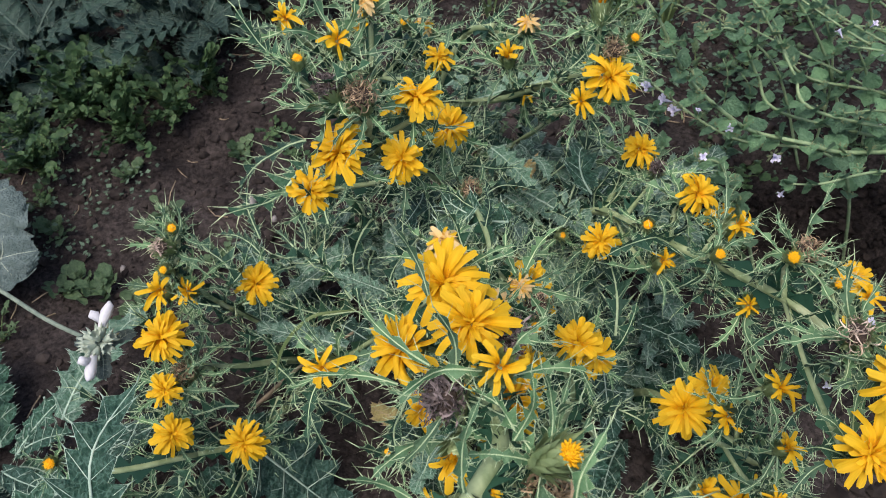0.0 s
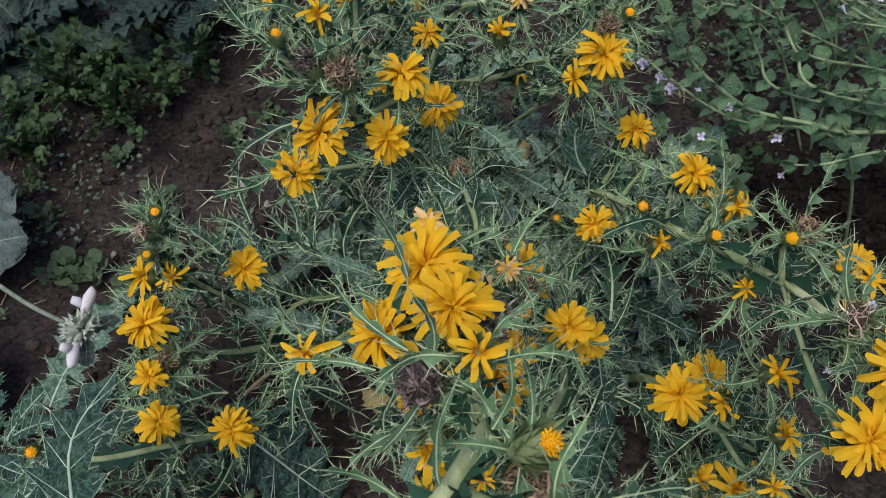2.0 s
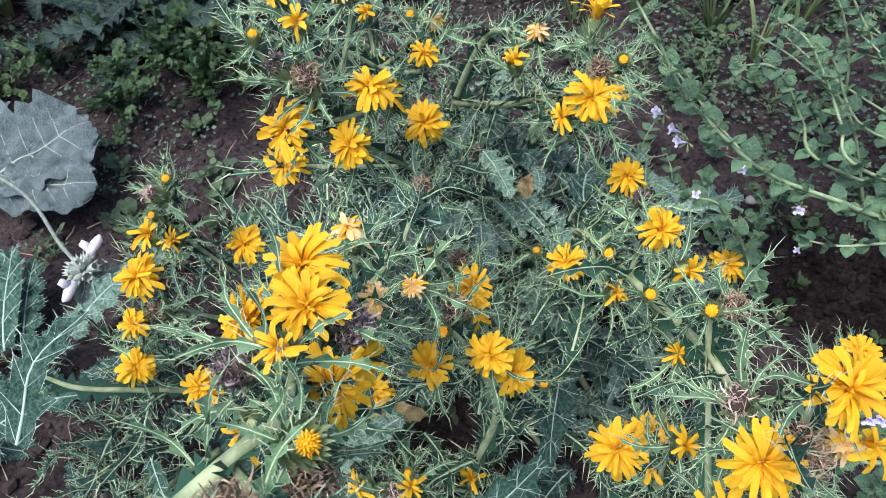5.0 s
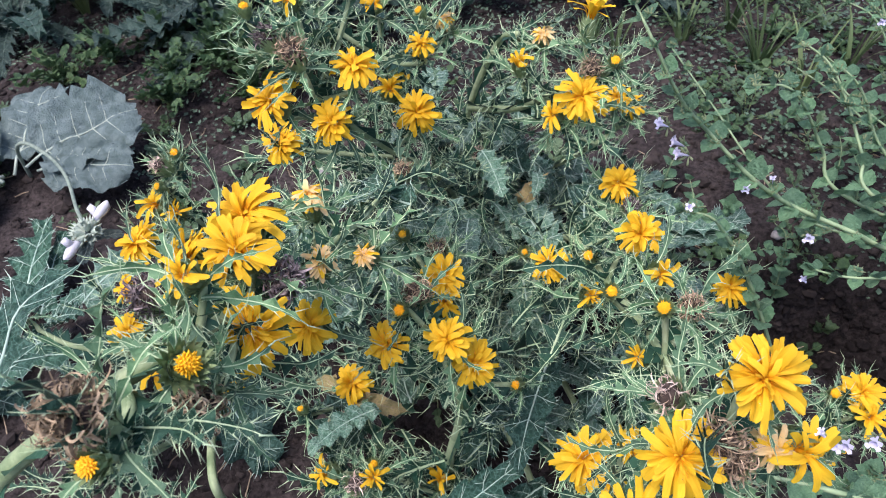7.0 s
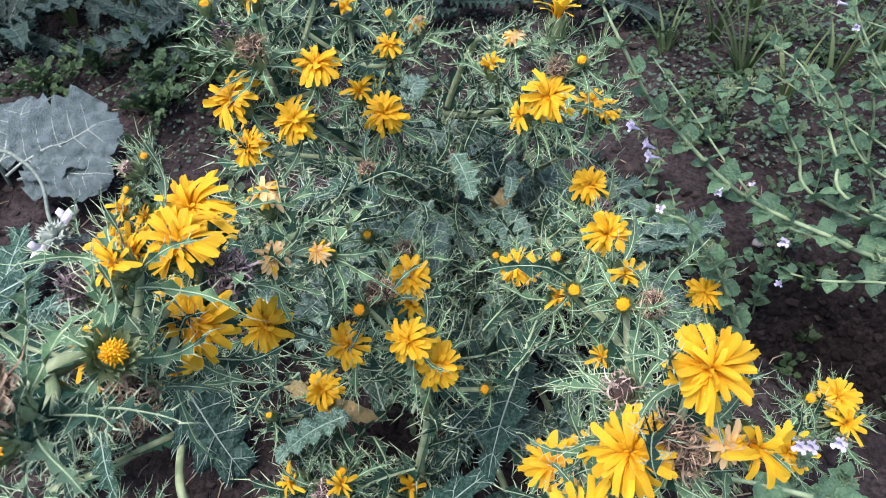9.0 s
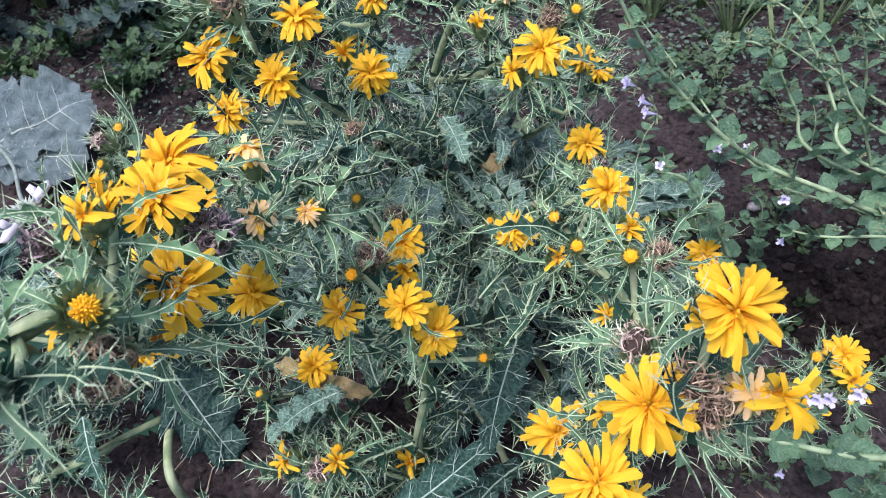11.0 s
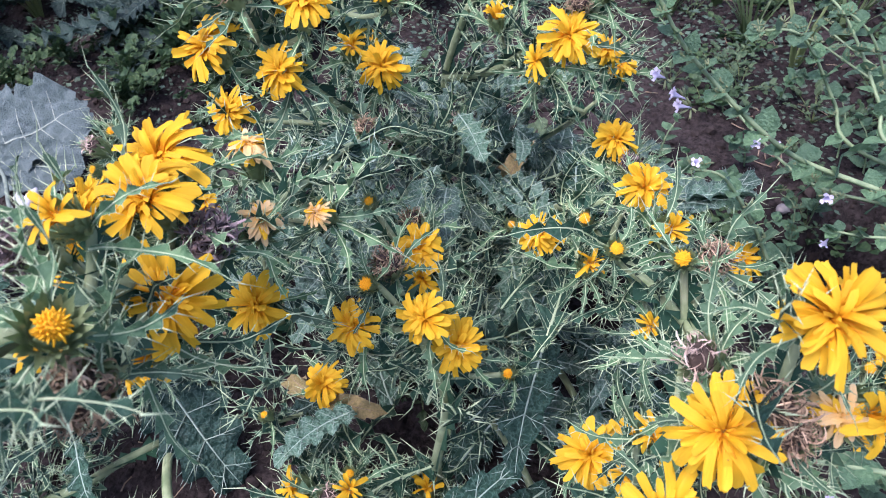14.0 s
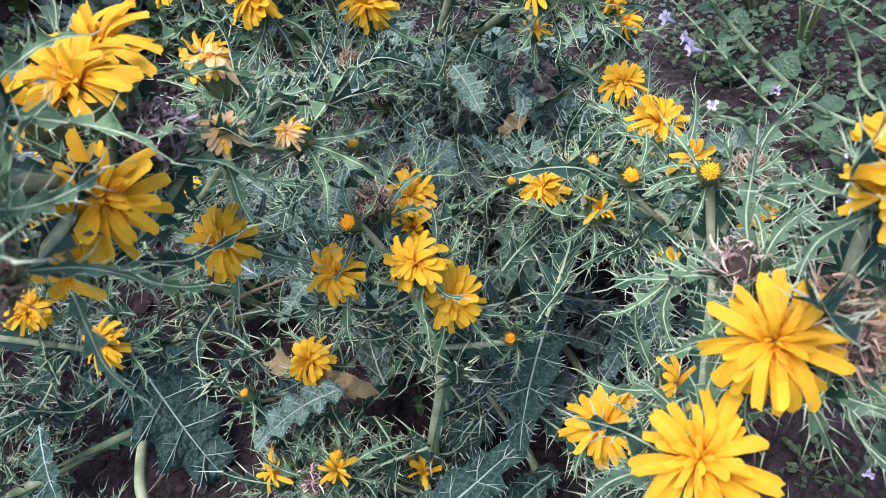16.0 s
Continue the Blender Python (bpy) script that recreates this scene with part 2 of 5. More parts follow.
class Shape:
    """Gathers corners and faces of one mesh."""

    def __init__(self):
        self.v, self.f, self.m = [], [], []

    def add(self, corners, faces, slot=0):
        k = len(self.v)
        self.v += [tuple(c) for c in corners]
        self.f += [tuple(i + k for i in f) for f in faces]
        self.m += [slot] * len(faces)

    def tube(self, path, radii, sides=6, slot=0, close=True):
        path = [Vector(p) for p in path]
        side = None
        corners, faces = [], []
        for i, p in enumerate(path):
            along = (path[min(i + 1, len(path) - 1)] - path[max(i - 1, 0)]).normalized()
            if side is None:
                side = along.orthogonal().normalized()
            side = (side - along * side.dot(along)).normalized()
            other = along.cross(side)
            for k in range(sides):
                a = 2 * math.pi * k / sides
                corners.append(p + (side * math.cos(a) + other * math.sin(a)) * radii[i])
        for i in range(len(path) - 1):
            for k in range(sides):
                faces.append((i * sides + k, i * sides + (k + 1) % sides, (i + 1) * sides + (k + 1) % sides, (i + 1) * sides + k))
        if close:
            last = (len(path) - 1) * sides
            faces.append(tuple(reversed(range(sides))))
            faces.append(tuple(range(last, last + sides)))
        self.add(corners, faces, slot)

    def spike(self, foot, tip, r, slot=0):
        foot, tip = Vector(foot), Vector(tip)
        d = (tip - foot).normalized()
        a = d.orthogonal().normalized() * r
        b = d.cross(a)
        self.add([foot + a, foot - a * 0.5 + b * 0.87, foot - a * 0.5 - b * 0.87, tip], [(0, 1, 3), (1, 2, 3), (2, 0, 3)], slot)

    def mesh(self, name, materials, smooth=True):
        me = bpy.data.meshes.new(name)
        me.from_pydata(self.v, [], self.f)
        for mat in materials:
            me.materials.append(mat)
        me.polygons.foreach_set("material_index", self.m)
        me.polygons.foreach_set("use_smooth", [smooth] * len(self.f))
        me.update()
        return me


def turned(along, normal=UP):
    """A turn whose Y runs along the given way and whose Z lies near the normal."""
    y = Vector(along).normalized()
    z = Vector(normal) - y * y.dot(Vector(normal))
    z = y.orthogonal() if z.length < 1e-4 else z
    z.normalize()
    x = y.cross(z)
    return Matrix((x, y, z)).transposed().to_4x4()


def part(name, mesh, parent, local=None, label=""):
    ob = new(name, mesh)
    ob.parent = parent
    if local is not None:
        ob.matrix_basis = local
    return tagged(ob, label)


def smooth_path(points, steps=6):
    """A rounded line through the points."""
    p = [Vector(q) for q in points]
    p = [2 * p[0] - p[1], *p, 2 * p[-1] - p[-2]]
    out = []
    for i in range(1, len(p) - 2):
        for k in range(steps):
            t = k / steps
            a, b, c, d = p[i - 1:i + 3]
            out.append(0.5 * (2 * b + (c - a) * t + (2 * a - 5 * b + 4 * c - d) * t * t + (3 * b - a - 3 * c + d) * t ** 3))
    out.append(p[-2])
    return out


# ---- leaves, petals and heads that many plants share ----


def spiny_leaf(seed, lobes, width, cut, spine, curl, veins, wave, fold=0.25, rim_at=0.955, prick=0.0068):
    """A thistle leaf one unit long: zigzag lobes, each ending in a spine, raised pale midrib, pale side veins."""
    r = random.Random(seed)
    s = Shape()
    n = 2 * lobes + 1
    mid, left, right = [], [], []
    bend = r.uniform(-0.16, 0.16)
    for j in range(n + 1):
        t = j / n
        y = t * 0.94
        z = curl * (t * t) + 0.03 * math.sin(t * 9 + seed)
        x = bend * math.sin(t * 3.0)
        full = width * (0.30 + 0.70 * math.sin(math.pi * min(1, t * 0.86 + 0.12)) ** 0.8) * (1 - t * t * 0.55)
        mid.append(Vector((x, y, z)))
        for side, line in ((-1, left), (1, right)):
            tip = j % 2 == 1 and j < n
            h = full * (r.uniform(0.85, 1.15) if tip else cut * r.uniform(0.8, 1.2))
            h = max(h, 0.012) if j < n else 0.004
            lift = fold * h + (wave * full * (1 if (j // 2 + (side > 0)) % 2 else -0.6) * r.uniform(0.6, 1.3) if tip else 0)
            ahead = (0.035 + 0.25 * h) if tip else 0
            line.append(Vector((x + side * h, y + ahead, z + lift)))
    inner = [[p.lerp(q, rim_at) for p, q in zip(mid, line)] for line in (left, right)]
    corners = mid + inner[0] + inner[1] + left + right
    m = n + 1
    faces = [(j, j + 1, m + j + 1, m + j) for j in range(n)] + [(j + 1, j, 2 * m + j, 2 * m + j + 1) for j in range(n)]
    rim = [(m + j, m + j + 1, 3 * m + j + 1, 3 * m + j) for j in range(n)] + [(2 * m + j + 1, 2 * m + j, 4 * m + j, 4 * m + j + 1) for j in range(n)]
    s.add(corners, faces + rim, 0)
    s.m[-len(rim):] = [1] * len(rim)
    for side, line in ((-1, left), (1, right)):
        for j in range(1, n, 2):
            out = (line[j] - mid[j]).normalized()
            foot = line[j] - out * 0.012
            long = spine * r.uniform(0.7, 1.3)
            s.spike(foot, foot + (out + Vector((0, 0.35, r.uniform(-0.1, 0.35)))).normalized() * long, prick, 1)
            if r.random() < 0.75:
                foot = (line[j] + line[j - 1]) / 2
                s.spike(foot, foot + (out + Vector((0, -0.3, r.uniform(0, 0.5)))).normalized() * long * 0.55, prick * 0.85, 1)
            if veins:
                a, b = mid[max(0, j - 1)] + Vector((0, 0, 0.006)), mid[j].lerp(line[j], 0.9) + Vector((0, 0, 0.006))
                w = Vector((0, veins, 0))
                s.add([a - w, a + w, b + w * 0.3, b - w * 0.3], [(0, 1, 2, 3)] if side < 0 else [(3, 2, 1, 0)], 1)
    s.spike(mid[-1] - Vector((0, 0.03, 0)), mid[-1] + Vector((0, spine * 1.2, curl * 0.1)), 0.008, 1)
    s.tube([p + Vector((0, 0, 0.002)) for p in mid], [0.015 * (1 - 0.8 * j / n) for j in range(n + 1)], 4, 1, False)
    return s


NARROW = [spiny_leaf(i, 4 + i % 3, 0.085 + 0.016 * (i % 3), 0.34, 0.20, (0.30, -0.25, 0.10, -0.38, 0.42, -0.12)[i % 6], 0, 0.8, 0.6).mesh("bract", [BRACT, VEIN]) for i in range(6)]
LONG = [spiny_leaf(20 + i, 6 + i % 4, 0.105 + 0.022 * (i % 3), 0.24, 0.15, (-0.30, 0.14, -0.45, 0.28, -0.12, 0.36)[i % 6], 0.003, 0.9, 0.5).mesh("leaf", [BLADE, VEIN]) for i in range(6)]


def quilted_leaf(seed, lobes, wide, curl):
    """A broad puckered thistle leaf one unit long: lobed spiny edge, white midrib and branching white veins."""
    r = random.Random(seed)
    s = Shape()
    rows, cols = lobes * 5, 10

    def place(t, u):
        beat = math.sin(math.pi * t * lobes) ** 2
        edge = wide * (0.28 + 0.72 * math.sin(math.pi * min(1.0, 0.10 + 0.86 * t)) ** 0.8) * (0.66 + 0.34 * beat) * (1 - 0.5 * t ** 5)
        edge = edge if t < 0.99 else 0.008
        ripple = 0.045 * math.sin(t * lobes * 6.28 + seed) * abs(u) ** 1.5 + 0.020 * math.sin(t * lobes * 12.6 - abs(u) * 7) * (1 - abs(u)) * (u != 0)
        z = curl * t * t + 0.16 * abs(u) * edge + ripple + 0.012 * noise.noise(Vector((t * 14, u * 5, seed)))
        return Vector((u * edge + 0.07 * math.sin(t * 2.6 + seed), t * 0.97 + 0.05 * abs(u) * beat, z))

    s.v = [tuple(place(i / rows, k / cols * 2 - 1)) for i in range(rows + 1) for k in range(cols + 1)]
    for i in range(rows):
        for k in range(cols):
            a = i * (cols + 1) + k
            s.f.append((a, a + 1, a + cols + 2, a + cols + 1))
            s.m.append(0)
    lift = Vector((0, 0, 0.006))
    s.tube([place(k / 12, 0.0) + lift * 0.3 for k in range(13)], [0.0115 * (1 - 0.8 * k / 12) for k in range(13)], 5, 1)
    for lobe in range(lobes):
        t = (lobe + 0.5) / lobes
        for sign in (-1, 1):
            tip = place(t, sign)
            s.tube([place(max(0, t - 0.06), 0.0) + lift, place(t - 0.03, sign * 0.35) + lift, place(t - 0.01, sign * 0.7) + lift, tip], [0.004, 0.0034, 0.0025, 0.0015], 4, 1)
            for side in (-0.05, 0.05):
                s.tube([place(t - 0.03, sign * 0.35) + lift, place(min(1, max(0, t - 0.03 + side)), sign * 0.75) + lift], [0.003, 0.0015], 3, 1)
            for k in (-0.045, -0.02, 0.0, 0.03):
                foot = place(min(1, max(0, t + k)), sign * 0.98)
                out = Vector((sign, r.uniform(-0.2, 0.7), r.uniform(-0.1, 0.5))).normalized()
                s.spike(foot, foot + out * r.uniform(0.03, 0.055), 0.004, 1)
    return s


BROAD = [quilted_leaf(40 + i, 5 + i % 2, 0.17 + 0.02 * (i % 3), (-0.2, -0.35, 0.12, -0.1, -0.25)[i]).mesh("leaf", [GLAUCOUS, WHITEVEIN]) for i in range(5)]
# Same leaf in the plain dark tone, for low and outer foliage.
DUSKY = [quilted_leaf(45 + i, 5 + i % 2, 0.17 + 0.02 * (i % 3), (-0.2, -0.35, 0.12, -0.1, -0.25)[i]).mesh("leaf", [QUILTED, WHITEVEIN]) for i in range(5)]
DIM = [quilted_leaf(140 + i, 6 + i % 3, 0.15 + 0.02 * (i % 3), (-0.2, -0.35, 0.1, -0.1, -0.3)[i]).mesh("leaf", [SHADELEAF, SHADEVEIN]) for i in range(5)]


NOBLE = [spiny_leaf(71 + i, 4 + i, 0.235, 0.50, 0.08, -0.16, 0.004, 0.45, 0.16, 0.975).mesh("leaf", [QUILTED, WHITEVEIN]) for i in range(2)]
QUILT = [quilted_leaf(49, 5, 0.29, -0.12).mesh("leaf", [QUILTED, WHITEVEIN])]


def petal_shape(seed, wide, bend, cup, notch=0.12):
    """A strap-shaped ligule one unit long: nearly even in width, grooved, with a blunt toothed tip."""
    r = random.Random(seed)
    s = Shape()
    rows, cols = 6, 4
    twist, sway = r.uniform(-0.75, 0.75), r.uniform(-0.08, 0.08)
    for i in range(rows + 1):
        t = i / rows
        w = wide * (0.36 + 0.64 * min(1, t / 0.7) ** 0.9) * (0.94 if i == rows else 1)
        for k in range(cols + 1):
            u = k / cols * 2 - 1
            y = t - 0.04 * u * u * t
            if i == rows:
                y += (-0.02, 0.03, -0.015, 0.03, -0.02)[k] + notch * r.uniform(-0.45, 0.3)
            z = bend[0] * math.sin(t * math.pi * 0.9) - bend[1] * t ** 2.6 + cup * u * u * w + (0.016 if k in (1, 3) else 0) * min(1, t * 2)
            z += twist * u * w * t * 0.5 + r.uniform(-0.010, 0.010) * t + 0.018 * math.sin(t * 7 + u * 2 + seed * 2) * t
            s.v.append((u * w / 2 + sway * math.sin(t * 3 + seed), y, z))
    for i in range(rows):
        for k in range(cols):
            a = i * (cols + 1) + k
            s.f.append((a, a + 1, a + cols + 2, a + cols + 1))
            s.m.append(0)
    return s


BENDS = [(0.08, 0.14), (0.16, 0.36), (0.04, -0.06), (0.16, 0.50), (0.07, 0.26), (0.18, 0.16), (0.22, 0.66), (0.26, 0.42)]
PETALS = [petal_shape(i, 0.205 + 0.035 * (i % 3), BENDS[i], 0.05 + 0.2 * (i % 3)).mesh("petal", [PETAL]) for i in range(8)]
LIMP = [petal_shape(i, 0.26 + 0.05 * (i % 3), (0.42, 0.62 + 0.3 * (i % 3)), 0.8, 0.14).mesh("petal", [FADED]) for i in range(5)]
OLDGOLD = [petal_shape(i, 0.25, (0.26, 0.55 + 0.2 * (i % 2)), 0.7).mesh("petal", [PETAL]) for i in range(4)]


def stamens_shape():
    """The middle of a flower, one unit in radius: curled inner florets and style tips."""
    s = Shape()
    r = random.Random(3)
    for i in range(34):
        a, d = i * 2.4, 0.30 * math.sqrt(i / 34)
        foot = Vector((d * math.cos(a), d * math.sin(a), -0.02))
        lean = Vector((math.cos(a), math.sin(a), 0)) * (0.12 + d * 0.5)
        h = r.uniform(0.16, 0.34)
        curl = Vector((r.uniform(-0.07, 0.07), r.uniform(-0.07, 0.07), r.uniform(-0.05, 0.05)))
        s.tube([foot, foot + lean * 0.4 + UP * h * 0.6, foot + lean * 1.1 + UP * h, foot + lean * 1.5 + UP * h + curl], [0.014, 0.016, 0.013, 0.005], 4)
    return s.mesh("floral_disc", [STAMEN])


STAMENS = stamens_shape()


def involucre_shape():
    """The green bud under the petals, in metres: overlapping pointed scales round an egg."""
    s = Shape()
    r = random.Random(6)
    rings = [(-0.021, 0.0026), (-0.018, 0.0048), (-0.012, 0.0062), (-0.005, 0.0058), (0.0, 0.0044)]
    s.tube([(0, 0, z) for z, _ in rings], [q for _, q in rings], 9)
    for row, (z, q, n, long, flare) in enumerate([(-0.019, 0.0050, 8, 0.012, 0.0085), (-0.0155, 0.0062, 9, 0.014, 0.0070), (-0.011, 0.0064, 10, 0.014, 0.0050), (-0.007, 0.0060, 10, 0.011, 0.0030)]):
        for k in range(n):
            a = 2 * math.pi * (k + row * 0.5 + r.uniform(-0.15, 0.15)) / n
            out = Vector((math.cos(a), math.sin(a), 0))
            side = Vector((-math.sin(a), math.cos(a), 0)) * 0.0017
            reach = long * r.uniform(0.85, 1.2)
            foot, mid = out * q + UP * z, out * (q + flare * 0.35) + UP * (z + reach * 0.5)
            tip = out * (q + flare) + UP * (z + reach)
            s.add([foot - side, foot + side, mid + side, mid - side, tip, mid + out * 0.0007], [(0, 1, 2, 5), (0, 5, 3), (3, 5, 4), (5, 2, 4)], 0)
    return s.mesh("flower_head", [BUDSKIN])


INVOLUCRE = involucre_shape()


def floret_ball():
    """A tuft of closed florets, one unit in radius: ragged upright tips over a rounded base."""
    s = Shape()
    r = random.Random(4)
    for i in range(56):
        h = 1 - i / 56 * 0.95
        a, q = i * 2.39996, math.sqrt(max(0, 1 - h * h))
        d = Vector((q * math.cos(a), q * math.sin(a), h * 0.85))
        reach = r.uniform(0.86, 1.18)
        tip = d * reach + UP * 0.16 * r.random() + Vector((r.uniform(-0.1, 0.1), r.uniform(-0.1, 0.1), 0))
        s.tube([d * 0.5, d * 0.84, tip], [0.12, 0.115, 0.035], 5)
    s.tube([(0, 0, -0.4), (0, 0, 0.1), (0, 0, 0.6)], [0.55, 0.78, 0.4], 8)
    return s.mesh("bud_tip", [BUDTIP])


FLORETS = floret_ball()


def withered_shape(seed, name, mat, strands, spread, height, thin=0.010, broad=0.034):
    """A dead head one unit in radius: a tangle of flat curled strips over a dark core."""
    s = Shape()
    r = random.Random(seed)
    s.tube([(0, 0, -0.7), (0, 0, -0.2), (0, 0, 0.15), (0, 0, 0.3)], [0.3, 0.5, 0.4, 0.1], 8, 1)
    for i in range(strands):
        a, e = r.uniform(0, 6.28), r.uniform(-0.5, 1.5)
        d = Vector((math.cos(a) * math.cos(e), math.sin(a) * math.cos(e), math.sin(e) * height))
        p = d * r.uniform(0.3, 0.6)
        way = (d * 0.7 + Vector((r.uniform(-1, 1), r.uniform(-1, 1), r.uniform(-0.6, 0.8))) * spread).normalized()
        turn = Vector((r.uniform(-1, 1), r.uniform(-1, 1), r.uniform(-1, 1)))
        w = r.uniform(thin, broad)
        row = []
        for k in range(7):
            side = way.cross(turn).normalized() * w * (1 - k * 0.11)
            row += [p - side, p + side]
            p = p + way * r.uniform(0.07, 0.15)
            way = (way + turn * 0.45 * spread - p * 0.7).normalized()
        s.add(row, [(2 * k, 2 * k + 1, 2 * k + 3, 2 * k + 2) for k in range(6)])
    return s.mesh(name, [mat, CORE])


DRY = [withered_shape(i, "withered_centre", WITHER, 120, 0.6, 0.75, 0.012, 0.04) for i in range(3)]
DARK = [withered_shape(9 + i, "withered_centre", DARKDRY, 150, 0.65, 0.6, 0.02, 0.075) for i in range(2)]
PALE = [withered_shape(5 + i, "withered_centre", PALEDRY, 56, 0.55, 1.1, 0.018, 0.05) for i in range(2)]
OLD = [withered_shape(15 + i, "withered_centre", WITHER, 190, 0.4, 0.8, 0.022, 0.06) for i in range(2)]


class Plant:
    """A thistle: an empty at its foot, the stems, and all that grows on them."""

    def __init__(self, x, y, label, group="golden thistles in the bed"):
        self.at = Vector((x, y, 0))
        self.thing = tagged(new("thistle"), label, "thistle", group)
        self.thing.location = self.at
        self.lines = []

    def local(self, m):
        return Matrix.Translation(-self.at) @ m

    def leaf(self, kinds, foot, along, long, normal=UP, label=""):
        m = Matrix.Translation(foot) @ turned(along, normal) @ Matrix.Diagonal((long, long, long, 1))
        return part("leaf", rnd.choice(kinds), self.thing, self.local(m), label)

    def stem(self, points, thick, thin, name="stem", wing=True, leaves=0.0, long=0.07, bare=0.0, until=1.0):
        path = smooth_path(points, 7)
        n = len(path)
        s = Shape()
        radii = [thick + (thin - thick) * i / (n - 1) for i in range(n)]
        s.tube([p - self.at for p in path], radii, 8)
        if wing:
            for sign in (-1, 1):
                inner, outer = [], []
                for i in range(n):
                    d = (path[min(i + 1, n - 1)] - path[max(i - 1, 0)]).normalized()
                    o = d.orthogonal().normalized()
                    o.rotate(Matrix.Rotation(0.12 * i + len(self.lines), 3, d))
                    o, p = o * sign, path[i] - self.at
                    inner.append(p + o * radii[i] * 0.7)
                    tooth = i % 2 == 1 and 0 < i < n - 1
                    outer.append(p + o * (radii[i] + (rnd.uniform(0.006, 0.013) if tooth else 0.0012)) + d * (rnd.uniform(-0.002, 0.007) if tooth else 0))
                s.add(inner + outer, [(i, i + 1, n + i + 1, n + i) for i in range(n - 1)], 1)
        part(name, s.mesh(name, [STEM, BLADE, VEIN]), self.thing)
        if name == "stem":
            self.lines.append(path)
        if leaves:
            run, turn = 0.0, rnd.uniform(0, 6)
            for i in range(1, n):
                step = (path[i] - path[i - 1]).length
                run += step
                if run < leaves or i < bare * n or i > until * n:
                    continue
                run, turn = 0.0, turn + 2.4
                d = (path[i] - path[i - 1]).normalized()
                side = d.orthogonal().normalized()
                side.rotate(Matrix.Rotation(turn, 3, d))
                along = side + d * rnd.uniform(0.2, 0.9) + UP * rnd.uniform(-0.1, 0.35)
                self.leaf(LONG, path[i] + side * radii[i] * 0.6, along, long * rnd.uniform(0.65, 1.25), d + UP * 0.4)
        return path

    def carry(self, end, axis, thick=0.0021):
        """A side branch from the nearest stem up to a head."""
        best = min(((p - end).length + (0.10 if p.z > end.z - 0.012 else 0), i, k) for k, line in enumerate(self.lines) for i, p in enumerate(line))
        foot = self.lines[best[2]][best[1]]
        gap = (end - foot).length
        if gap > 0.012:
            sag = foot.lerp(end, 0.5) - axis * gap * 0.14
            self.stem([foot, sag, end - axis * gap * 0.12, end], thick * 1.25, thick, "branch", True, 0.022 if gap > 0.05 else 0, 0.05)

    def head(self, kind, x, y, z, wide, ax=None, ay=None, bracts=None):
        """One flower head: open, half open, seen from its side, wilting, a bud, or dead."""
        at = Vector((x, y, z))
        if ax is None:
            ax, ay = rnd.uniform(-0.35, 0.35), -0.45 + rnd.uniform(-0.3, 0.2)
        axis = Vector((ax, ay, 1)).normalized()
        if kind in ("open", "bold", "wilt"):
            at -= axis * wide * 0.13
        q = wide / 2 * (0.86 if kind in ("open", "bold") and wide > 0.041 else 0.95 if kind == "open" else 1.0)
        small = kind in ("bud",)
        grow = 1.02 if kind == "cup" else 0.62 if small else 1.0 if wide > 0.026 else 0.8
        self.carry(at - axis * 0.020 * grow, axis)
        turn = turned(axis.orthogonal(), axis)
        m = Matrix.Translation(at) @ turn @ Matrix.Rotation(rnd.uniform(0, 6), 4, "Z")
        head = part("flower_head", INVOLUCRE, self.thing, self.local(m @ Matrix.Diagonal((grow, grow, grow, 1))))
        back = Matrix.Diagonal((1 / grow, 1 / grow, 1 / grow, 1))

        slim = 0.94 if wide > 0.046 else 1.10
        rich = 1.45 if wide > 0.046 else 1.25 if wide > 0.037 else 1.0

        def ring(kinds, n, long, rise, foot, droop=0.12):
            for k in range(n):
                if rnd.random() < 0.06:
                    continue
                a = 2 * math.pi * (k + rnd.uniform(-0.36, 0.36)) / n
                size = long * rnd.choice((0.66, 0.8, 0.9, 0.96, 1.0, 1.06, 1.13)) * rnd.uniform(0.94, 1.06)
                flat = rnd.uniform(0.85, 1.15) * slim
                turn_in = Matrix.Rotation(a, 4, "Z") @ Matrix.Translation((0, foot, 0)) @ Matrix.Rotation(rise + rnd.uniform(-droop, droop), 4, "X")
                turn_in = turn_in @ Matrix.Rotation(rnd.uniform(-0.22, 0.22), 4, "Y") @ Matrix.Rotation(rnd.uniform(-0.12, 0.12), 4, "Z") @ Matrix.Diagonal((size * flat, size, size, 1))
                part("petal", rnd.choice(kinds), head, back @ turn_in)

        if kind == "open":
            ring(PETALS, int(17 * rich), q * 0.90, 0.14, 0.002, 0.30)
            ring(PETALS, int(15 * rich), q * 0.87, 0.46, 0.002, 0.32)
            ring(PETALS, int(11 * rich), q * 0.72, 0.80, 0.001, 0.34)
            ring(PETALS, 7, q * 0.40, 1.10, 0.0005, 0.35)
            part("floral_disc", STAMENS, head, back @ Matrix.Translation((0, 0, 0.001)) @ Matrix.Diagonal((q * 0.8, q * 0.8, q * 0.9, 1)))
        elif kind == "bold":
            slim = 1.0
            ring(PETALS, 19, q * 1.0, 0.20, 0.003, 0.24)
            ring(PETALS, 16, q * 0.92, 0.52, 0.002, 0.26)
            ring(PETALS, 11, q * 0.70, 0.86, 0.001, 0.26)
            ring(PETALS, 6, q * 0.42, 1.15, 0.0005, 0.3)
            part("floral_disc", STAMENS, head, back @ Matrix.Translation((0, 0, 0.001)) @ Matrix.Diagonal((q * 0.8, q * 0.8, q * 1.1, 1)))
        elif kind == "half":
            ring(PETALS + OLDGOLD, 9, q * 1.05, 0.75, 0.002, 0.35)
